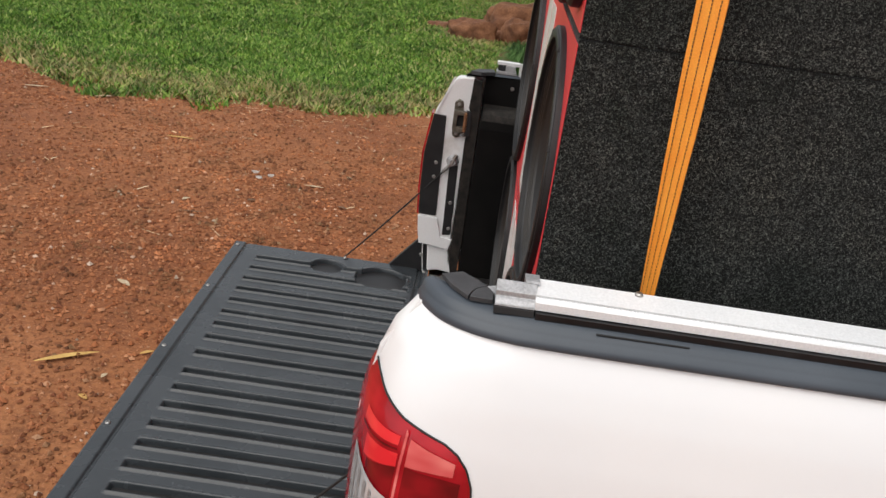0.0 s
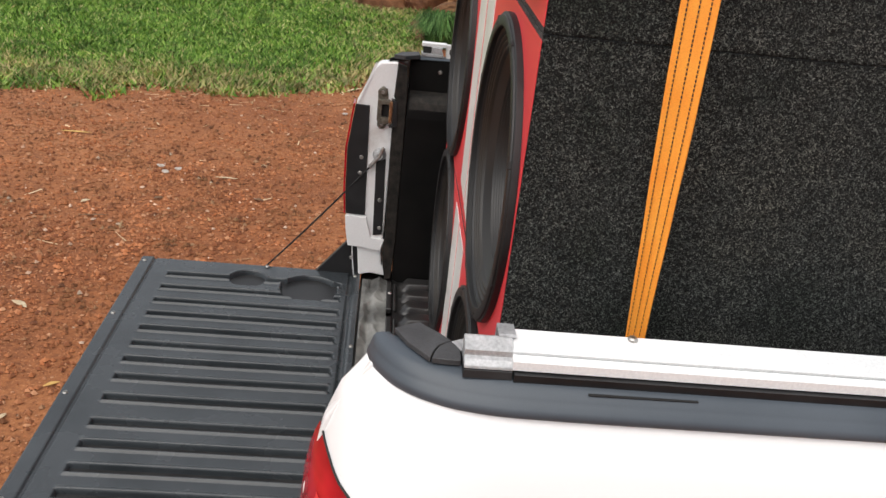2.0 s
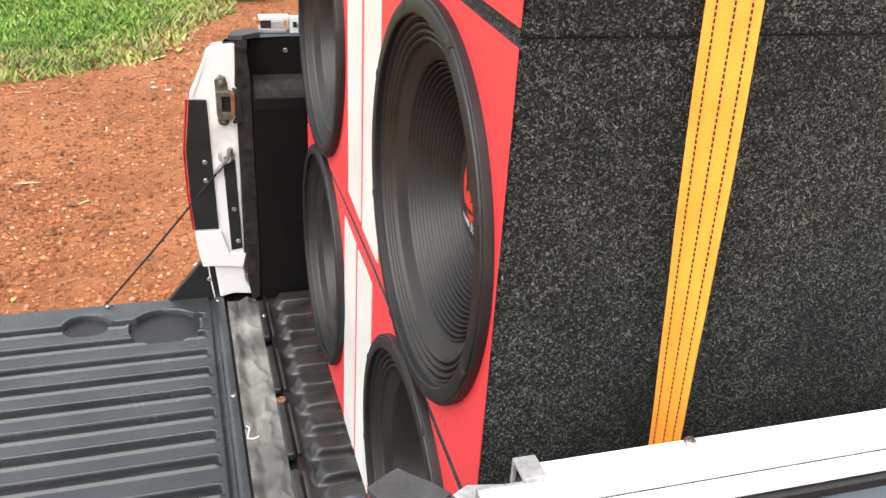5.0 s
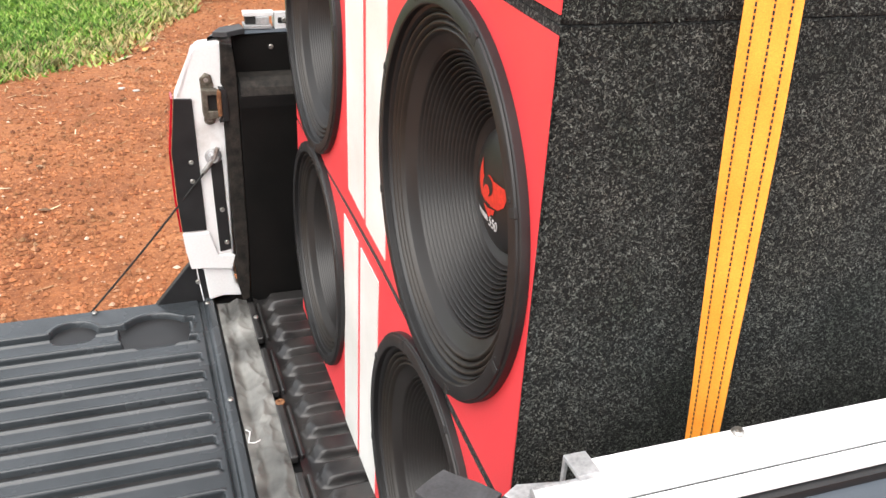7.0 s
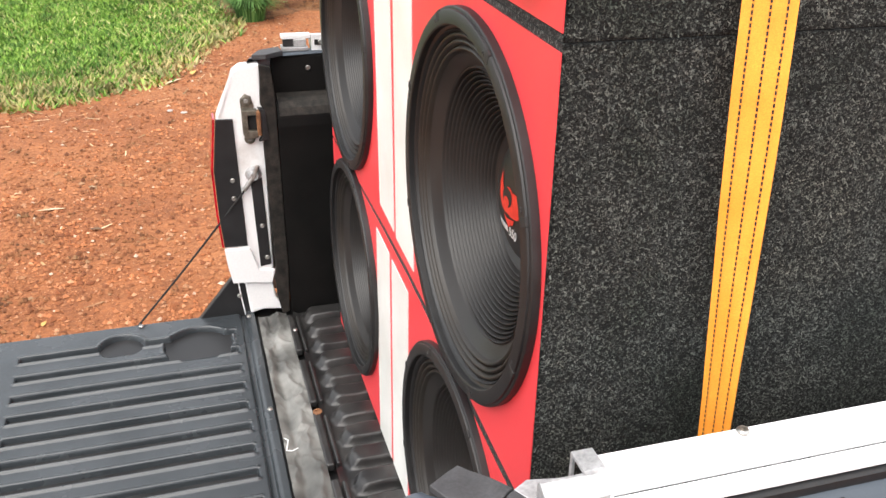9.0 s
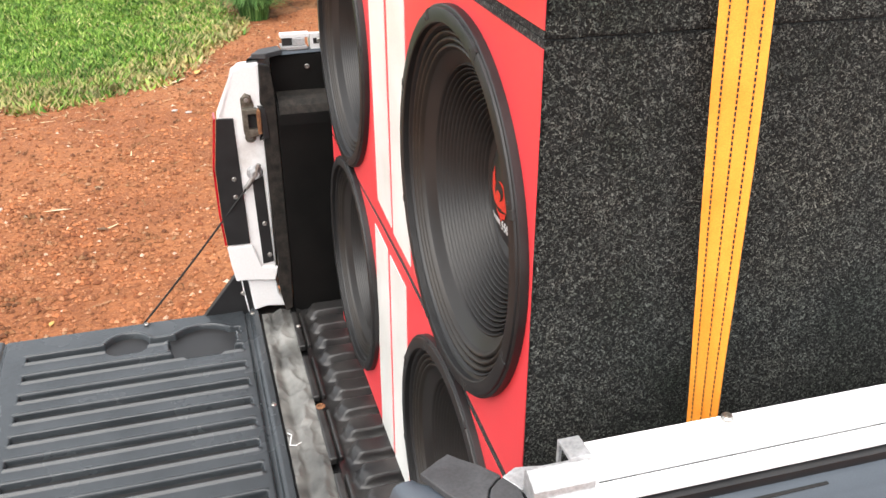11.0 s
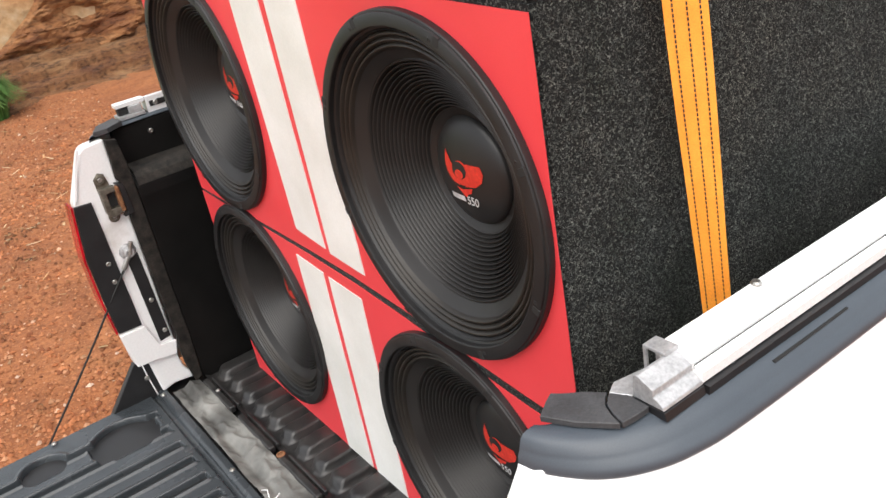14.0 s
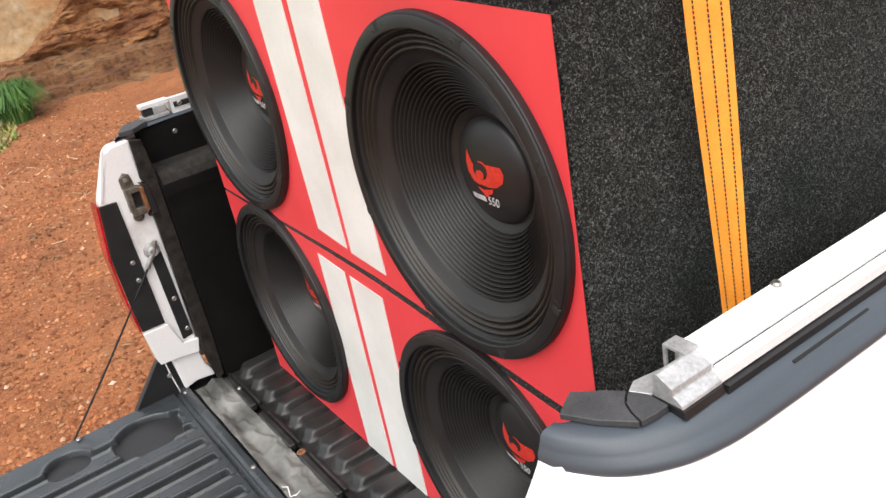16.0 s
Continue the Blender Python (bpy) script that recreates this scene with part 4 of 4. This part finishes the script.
# stays of the tailgate
for far in (True, False):
    y0, y1 = (JY - 0.014, 1.262) if far else (-0.108, -0.070)
    a, b = Vector((-0.170, y0, 0.838 if far else 0.80)), Vector((-0.485 if far else -0.43, 1.284 if far else y1, 0.452 if far else 0.479))
    pts = [a.lerp(b, s) - Vector((0, 0, 0.006 * math.sin(math.pi * s))) for s in np.linspace(0, 1, 14)]
    stay = part("stay_cable", tube(pts, 0.0026, 6), dark_part_and_shade, truck, "thin black steel stay cable")
    part("eyelet", tube([a + Vector((0.012, 0, 0.03)), a + Vector((0.002, 0, 0.005)), a.lerp(b, 0.07)], 0.0055, 8), steel, stay)
part("wire_tie", tube([(-0.186, 0.735, 0.487), (-0.181, 0.715, 0.497), (-0.187, 0.695, 0.489), (-0.176, 0.690, 0.490), (-0.165, 0.698, 0.488)], 0.0012, 5), aluminium, truck, "twisted bit of wire")

# bumper and lower body, closing the vehicle
part("bumper", block(-0.20, -0.10, -0.2, 1.34, 0.30, 0.41, 0.02, 3), black_plastic, truck)
wheel_prof = [(0.0, 0.0), (0.17, 0.0), (0.18, 0.01), (0.24, 0.0), (0.29, 0.0), (0.30, -0.02), (0.30, -0.16), (0.28, -0.18), (0.0, -0.18)]
for y, s in ((-0.24, 1), (1.38, -1)):
    w = part("wheel", lathe([(max(r, 0.001), h) for r, h in wheel_prof], 40), black_plastic, truck)
    w.matrix_basis = pose(0.75, y, 0.30, 0, 0, 90 * s)

# ---- loudspeaker cabinets ----
SLOPE = 0.05


def seam(y, z0):
    """Joint between two cabinets; the lower one is bowed."""
    if z0 < 1:
        return float(np.interp(y, [0, 0.1, 0.2, 0.35, 0.5, 0.65, 0.9, 1.14], [0.902, 0.909, 0.918, 0.934, 0.945, 0.9495, 0.953, 0.956]))
    return z0 + SLOPE * y


def bead(y):
    """Half the width of the carpet edge left free by the panels."""
    return float(np.interp(y, [0, 0.4, 0.6, 0.9, 1.14], [0.0078, 0.0072, 0.0058, 0.0042, 0.0034]))


def cabinet(label, z0, z1, depth, holes, flat_base=False):
    c = thing("speaker_cabinet", label, "speaker", "stacked speaker cabinets")
    W = 1.14
    lo = (lambda y: z0) if flat_base else (lambda y: seam(y, z0))
    hi = lambda y: seam(y, z1)
    g = 0.0006
    t, mids = 0.016, (0.1, 0.2, 0.35, 0.5, 0.65, 0.9)
    ring = lambda e, u, v: [(y, lo(y) + u(y)) for y in (e, *mids, W - e)] + [(y, hi(y) - v(y)) for y in (W - e, *mids[::-1], e)]
    outer, inner = ring(0, lambda y: g, lambda y: g), ring(t, lambda y: t, lambda y: t)
    ro, ri = rounded(outer, 0.003), rounded(inner, 0.003)
    body = bmesh.new()
    rings = [[body.verts.new((x, y, z)) for y, z in lp] for x, lp in ((depth, ro), (0.005, ro), (0.0012, rounded([(y + (0.003 if y < 0.5 else -0.003) * (y < 0.05 or y > 1.1), z) for y, z in outer], 0.003)), (0.0012, ri), (0.16, ri))]
    for p, q in zip(rings, rings[1:]):
        for k in range(len(p)):
            body.faces.new((p[k], p[(k + 1) % len(p)], q[(k + 1) % len(p)], q[k]))
    body.faces.new(rings[0])
    body.faces.new(rings[-1])
    part("carcass", body, carpet, c, "black-grey needle-felt carpet covering")
    base = (lambda y: 0.002) if flat_base else bead
    part("baffle", pierced(ring(0.003, base, bead), holes, 0.0, 0.012), red_vinyl, c, "bright red front panel")
    return c


def pile(c, x0, x1, z0, z1, n, seed):
    """Loose fibres of the felt on the side that faces -y."""
    rng = np.random.default_rng(seed)
    x, z = x0 + (x1 - x0) * rng.random(n), z0 + (z1 - z0) * rng.random(n)
    a = rng.random(n) * 2 * np.pi
    ln = 0.0015 + 0.0032 * rng.random(n)
    w = 0.0003 + 0.0005 * rng.random(n)
    out = -(0.0004 + 0.0012 * rng.random(n) ** 2)
    dx, dz = np.cos(a), np.sin(a)
    p0 = np.stack([x - dz * w, np.full(n, -0.0001), z + dx * w], -1)
    p1 = np.stack([x + dz * w, np.full(n, -0.0001), z - dx * w], -1)
    p2 = np.stack([x + dx * ln + dz * w, out, z + dz * ln - dx * w], -1)
    p3 = np.stack([x + dx * ln - dz * w, out, z + dz * ln + dx * w], -1)
    v = np.stack([p0, p1, p2, p3], 1).reshape(-1, 3)
    tagged(raw("carpet_felt", v, np.arange(4 * n).reshape(-1, 4), pile_mat, c), kind="stuff")


def stripe(c, low, high):
    """A vinyl stripe between its two lower and two upper corners (y, z)."""
    part("stripe", prism([low[0], low[1], high[1], high[0]], yz, -0.0012, 0.0005), white_vinyl, c, "glossy white stripe")


R = 0.2245


def woofer_meshes():
    frame_prof = [(R, -0.001), (R, 0.0075), (R - 0.0012, 0.0088), (R - 0.0032, 0.0092), (R - 0.0038, 0.0112), (R - 0.0052, 0.0120), (R - 0.0185, 0.0120), (R - 0.0200, 0.0108), (R - 0.0203, 0.004), (R - 0.0235, 0.002), (R - 0.0250, 0.0035), (R - 0.0262, 0.0015), (R - 0.0275, -0.003)]
    s0, s1, s2 = R - 0.027, R - 0.050, 0.071
    sur = []
    for k in range(37):
        s = k / 36
        sur.append((s0 + (s1 - s0) * s, -0.003 + 0.0048 * abs(math.sin(3 * math.pi * s)) - 0.007 * s))
    cone = []
    for k in range(281):
        s = k / 280
        r = s1 + (s2 - s1) * s
        d = -0.010 - 0.068 * (s ** 0.9)
        on = float(smoothstep(0.13, 0.17, s) * smoothstep(0.89, 0.84, s))
        cone.append((r, d + on * 0.0027 * (abs(math.sin(math.pi * 21 * s)) * 2 - 1)))
    cap = [(0.0725 * math.cos(a) + 0.0001, CAP_BASE + CAP_RISE * math.sin(a)) for a in np.linspace(0, math.pi / 2, 16)]
    return frame_prof, sur, cone, cap


CAP_BASE, CAP_RISE = -0.0765, 0.0215
FRAME, SUR, CONE, CAP = woofer_meshes()


def cap_height(r):
    return CAP_BASE + CAP_RISE * math.sqrt(max(0.0, 1 - (r / 0.0725) ** 2))


def emblem(pts, mat, name, parent, lift=0.0008):
    """A thin flat mark laid on the dome; pts in the panel's plane."""
    bm = bmesh.new()
    f = bm.faces.new([bm.verts.new((0, u, v)) for u, v in pts])
    bmesh.ops.triangulate(bm, faces=[f])
    bmesh.ops.subdivide_edges(bm, edges=bm.edges[:], cuts=2, use_grid_fill=True)
    for v in bm.verts:
        v.co.x = -cap_height(math.hypot(v.co.y, v.co.z)) - lift
    return part(name, bm, mat, parent)


def arc(cx, cz, r, a0, a1, n=14):
    return [(cx - r * math.cos(radians(a0 + (a1 - a0) * k / n)), cz + r * math.sin(radians(a0 + (a1 - a0) * k / n))) for k in range(n + 1)]


rim_bolt = bolt_mesh("rim_bolt", 0.0034, 0.0010, black_plastic, (-1, 0, 0))


def woofer(c, y, z, turn=0.0):
    w = part("woofer", lathe(FRAME), frame_black, c, "large black woofer with a ribbed cone", True)
    w.matrix_basis = pose(-0.0012, y, z, turn, 0, 0)
    part("surround", lathe(SUR), surround_rubber, w, "", True)
    part("cone", lathe(CONE), cone_paper, w, "ribbed black paper cone", True)
    part("dust_cap", lathe(CAP, 64), cap_black, w, "", True)
    for k in range(8):
        a = radians(22.5 + 45 * k)
        shared("screw", rim_bolt, w, (-0.0115, (R - 0.0115) * math.cos(a), (R - 0.0115) * math.sin(a)))
        # rim notches are not cut; dark blocks carry their shade
        bm = block(-0.0124, -0.0085, -0.0050, 0.0050, -0.0060, 0.0060, 0.0006, 1)
        slot_shade = part("slot_shade", bm, dark_part_and_shade, w)
        slot_shade.matrix_basis = pose(0, (R - 0.0085) * math.cos(a + 0.05), (R - 0.0085) * math.sin(a + 0.05), math.degrees(a) - 90, 0, 0)
    # red mark: a winged ring on a pointed foot
    emblem(arc(0, 0.004, 0.0165, 0, 345, 24), emblem_red, "emblem", w)
    emblem([(-0.004, 0.013), (-0.012, 0.018), (-0.036, 0.018), (-0.041, 0.008), (-0.037, -0.003), (-0.025, -0.011), (-0.006, -0.0135)], emblem_red, "emblem", w)
    emblem([(0.010, 0.008), (0.020, 0.016), (0.031, 0.031), (0.034, 0.015), (0.031, 0.001), (0.021, -0.010), (0.006, -0.0135)], emblem_red, "emblem", w)
    emblem([(0.014, -0.016), (0.002, -0.0185), (-0.018, -0.014), (-0.014, -0.022), (-0.006, -0.0235), (-0.002, -0.029), (0.006, -0.023)], emblem_red, "emblem", w)
    emblem([(u * 1.25 + 0.003, v) for u, v in arc(0.0, 0.0075, 0.0115, 0, 345, 20)], cap_black, "emblem", w, 0.0014)
    emblem([(u * 1.35 + 0.003, v) for u, v in arc(0.0, 0.0025, 0.0062, 0, 345, 16)], emblem_red, "emblem", w, 0.0020)
    emblem([(0.033, -0.0285), (0.002, -0.0285), (0.002, -0.0365), (0.033, -0.0365)], emblem_white, "emblem", w)
    tx = bpy.data.curves.new("lettering", "FONT")
    tx.body, tx.size, tx.align_x, tx.extrude = "550", 0.016, "LEFT", 0.0003
    tmp = new("tmp_text", tx)
    me = bpy.data.meshes.new_from_object(tmp.evaluated_get(bpy.context.evaluated_depsgraph_get()))
    bpy.data.objects.remove(tmp)
    me.materials.clear()
    me.materials.append(emblem_white)
    t = new("lettering", me)
    t.parent = w
    t.matrix_basis = Matrix(((0, 0, -1, -cap_height(0.035) - 0.001), (-1, 0, 0, -0.001), (0, 1, 0, -0.0385), (0, 0, 0, 1)))
    return w


H = R - 0.012
NEAR_LOW, FAR_LOW, NEAR_MID, FAR_MID = (0.262, 0.704), (0.926, 0.743), (0.231, 1.160), (0.932, 1.192)
TWEETERS = [(0.265, 1.512, 0.095), (0.072, 1.492, 0.062), (0.875, 1.542, 0.095), (1.068, 1.552, 0.062)]
lower = cabinet("lower speaker cabinet with red front, white stripes and two woofers", 0.491, 0.906, 0.75, [(*NEAR_LOW, H), (*FAR_LOW, H)], True)
middle = cabinet("carpeted speaker cabinet with red front, white stripes and two big woofers", 0.906, 1.396, 0.75, [(*NEAR_MID, H), (*FAR_MID, H)])
upper = cabinet("top speaker cabinet in black carpet with red front and tweeters", 1.396, 1.86, 0.415, [(y, z, r - 0.008) for y, z, r in TWEETERS])
pile(middle, 0.004, 0.75, 0.91, 1.393, 230000, 11)
pile(upper, 0.004, 0.415, 1.40, 1.60, 60000, 12)
stripe(middle, ((0.455, 0.967), (0.561, 0.974)), ((0.466, 1.389), (0.566, 1.392)))
stripe(middle, ((0.575, 0.978), (0.673, 0.988)), ((0.587, 1.392), (0.692, 1.394)))
stripe(lower, ((0.497, 0.493), (0.600, 0.493)), ((0.488, 0.914), (0.593, 0.920)))
stripe(lower, ((0.615, 0.493), (0.709, 0.493)), ((0.611, 0.922), (0.706, 0.929)))
woofer(middle, *NEAR_MID)
woofer(middle, *FAR_MID, 8)
woofer(lower, *NEAR_LOW, 3)
woofer(lower, *FAR_LOW, -6)


def tweeter(c, y, z, r):
    h = part("tweeter", lathe([(r, 0.0), (r, 0.012), (r - 0.006, 0.018), (r * 0.75, 0.018), (r * 0.55, -0.01), (r * 0.4, -0.03)], 48), frame_black, c, "black tweeter with a chrome bullet", True)
    h.matrix_basis = pose(-0.001, y, z)
    part("bullet", lathe([(r * 0.3, -0.03), (r * 0.32, 0.0), (r * 0.24, 0.02), (r * 0.1, 0.032), (0.0005, 0.034)], 32), aluminium, h, "chrome bullet", True)


for y, z, r in TWEETERS:
    tweeter(upper, y, z, r)

# ---- ratchet strap ----
strap = thing("ratchet_strap", "orange polyester webbing strap with black stitching over the cabinets", "strap")
rows, stitch_v, stitch_f = [], [], []
n = 90
frames = []
for k in range(n + 1):
    s = k / n
    z = 1.868 - 0.90 * s
    c = Vector((0.1570 - 0.003 * s, -0.004 - 0.072 * s, z))
    tw = radians(4 + 74 * s)
    across = Vector((math.cos(tw), -math.sin(tw), 0)) * (1 - 0.22 * float(smoothstep(0.55, 0.95, s)))
    frames.append((c, across, Vector((-math.sin(tw), -math.cos(tw), 0))))
W2 = 0.0211
top_rows = [(Vector((f[0].x, y, 1.872)), Vector((1, 0, 0)), Vector((0, 0, 1))) for f, y in ((frames[0], 1.145), (frames[0], 0.6), (frames[0], 0.0))]
allf = top_rows + frames
for i, (c, a, nrm) in enumerate(allf):
    ring = []
    c = c + nrm * 0.0003 * math.sin(0.5 * i + 0.5)
    for u, w in ((-W2, 0.0), (-W2, 0.0022), (-W2 * 0.34, 0.0026), (W2 * 0.34, 0.0026), (W2, 0.0022), (W2, 0.0)):
        ring.append(c + a * u + nrm * w)
    rows.append(ring)
m = len(rows[0])
web = raw("webbing", [tuple(p) for r in rows for p in r], grid_faces(len(rows), m, True), strap_orange, strap)
for u in (-0.0125, 0.001, 0.0135):
    vs, fs = [], []
    for k in range(0, n * 2):
        i0 = k / 2.0
        quad = []
        for off, side in ((0, -1), (0, 1), (0.34, 1), (0.34, -1)):
            t = min(i0 + off, n - 0.001)
            j = int(t)
            c, a, nrm = frames[j]
            c2 = frames[j + 1][0]
            quad.append(tuple(c.lerp(c2, t - j) + a * (u + side * 0.0008) + nrm * 0.0036))
        b = len(vs)
        vs += quad
        fs.append((b, b + 1, b + 2, b + 3))
    raw("stitching", vs, fs, stitch_black, strap)


# ---- fallen leaves and litter ----
def leaf(at, length, width, turn, mat, curl=0.15):
    bm = bmesh.new()
    n = 12
    left, right, mid = [], [], []
    for k in range(n + 1):
        s = k / n
        w = width * math.sin(math.pi * min(max(s, 0.02), 0.985)) ** 0.75 * (1 - 0.3 * s)
        y = 0.12 * length * math.sin(2.2 * s)
        z = 0.004 + curl * length * (s - 0.5) ** 2 + 0.1 * width
        x = (s - 0.5) * length
        left.append(bm.verts.new((x, y + w / 2, z + w * 0.2)))
        mid.append(bm.verts.new((x, y, z)))
        right.append(bm.verts.new((x, y - w / 2, z + w * 0.2)))
    for k in range(n):
        bm.faces.new((left[k], left[k + 1], mid[k + 1], mid[k]))
        bm.faces.new((mid[k], mid[k + 1], right[k + 1], right[k]))
    ob = finish("fallen_leaf", bm, mat, smooth=True)
    ob.modifiers.new("thickness", "SOLIDIFY").thickness = 0.0006
    ob.matrix_basis = pose(at[0], at[1], float(rise(at[0], at[1])), 0, 0, turn)
    tone = {"leaf_yellow": "yellowed", "leaf_pale": "pale dry", "leaf_brown": "dark brown"}[mat.name]
    return tagged(ob, tone + " fallen leaf lying on the red gravel", "leaf", "fallen leaves")


LEAVES = [((-1.331, 1.188), 0.20, 0.03, 28, leaf_yellow), ((-1.882, 3.773), 0.17, 0.03, -4, leaf_yellow), ((-3.179, 4.538), 0.16, 0.03, 10, leaf_pale),
          ((-2.679, 4.496), 0.12, 0.04, 30, leaf_pale), ((-1.399, 1.779), 0.08, 0.03, -40, leaf_pale), ((-1.99, 4.871), 0.24, 0.04, -3, leaf_yellow),
          ((-3.112, 5.739), 0.16, 0.06, 60, leaf_pale), ((-1.423, 2.651), 0.13, 0.015, 5, leaf_brown), ((-0.945, 3.241), 0.12, 0.02, -6, leaf_pale),
          ((-1.205, 2.925), 0.05, 0.03, 20, leaf_brown), ((-3.667, 5.342), 0.2, 0.04, 15, leaf_pale), ((-1.183, 1.132), 0.03, 0.018, 70, leaf_pale),
          ((-1.514, 2.831), 0.05, 0.03, 50, leaf_pale), ((-2.76, 5.069), 0.09, 0.04, -30, leaf_pale), ((-1.198, 1.004), 0.04, 0.02, -35, leaf_yellow),
          ((-4.145, 6.545), 0.14, 0.06, 40, leaf_pale), ((-1.678, 6.208), 0.12, 0.06, -30, leaf_yellow), ((-1.11, 1.303), 0.05, 0.02, 30, leaf_yellow),
          ((-0.742, 2.973), 0.05, 0.03, -20, leaf_brown), ((-0.24, 5.652), 0.12, 0.05, 70, leaf_yellow), ((-0.38, 5.444), 0.17, 0.04, 45, leaf_pale),
          ((-0.861, 2.202), 0.035, 0.02, 70, leaf_yellow), ((-1.086, 6.293), 0.1, 0.04, 0, leaf_pale), ((-2.37, 4.906), 0.12, 0.05, 10, leaf_pale)]

for at, ln, w, tn, mt in LEAVES:
    leaf(at, ln, w, tn, mt)
for k, (x, y) in enumerate(((-1.27, 3.30), (-1.21, 3.36), (-1.31, 3.38), (-0.42, 4.72), (-0.34, 4.66))):
    bm = bmesh.new()
    bmesh.ops.create_icosphere(bm, subdivisions=2, radius=0.02)
    for v in bm.verts:
        v.co = v.co * (1 + 0.6 * noise.noise(v.co * 40 + Vector((k, 0, 0))))
        v.co.z *= 0.35
    ob = finish("litter_scrap", bm, paper_mat)
    ob.matrix_basis = pose(x, y, float(rise(x, y)) + 0.006, 0, 0, 40 * k)
    tagged(ob, "crumpled pale paper scrap on the red gravel", "litter", "paper scraps")
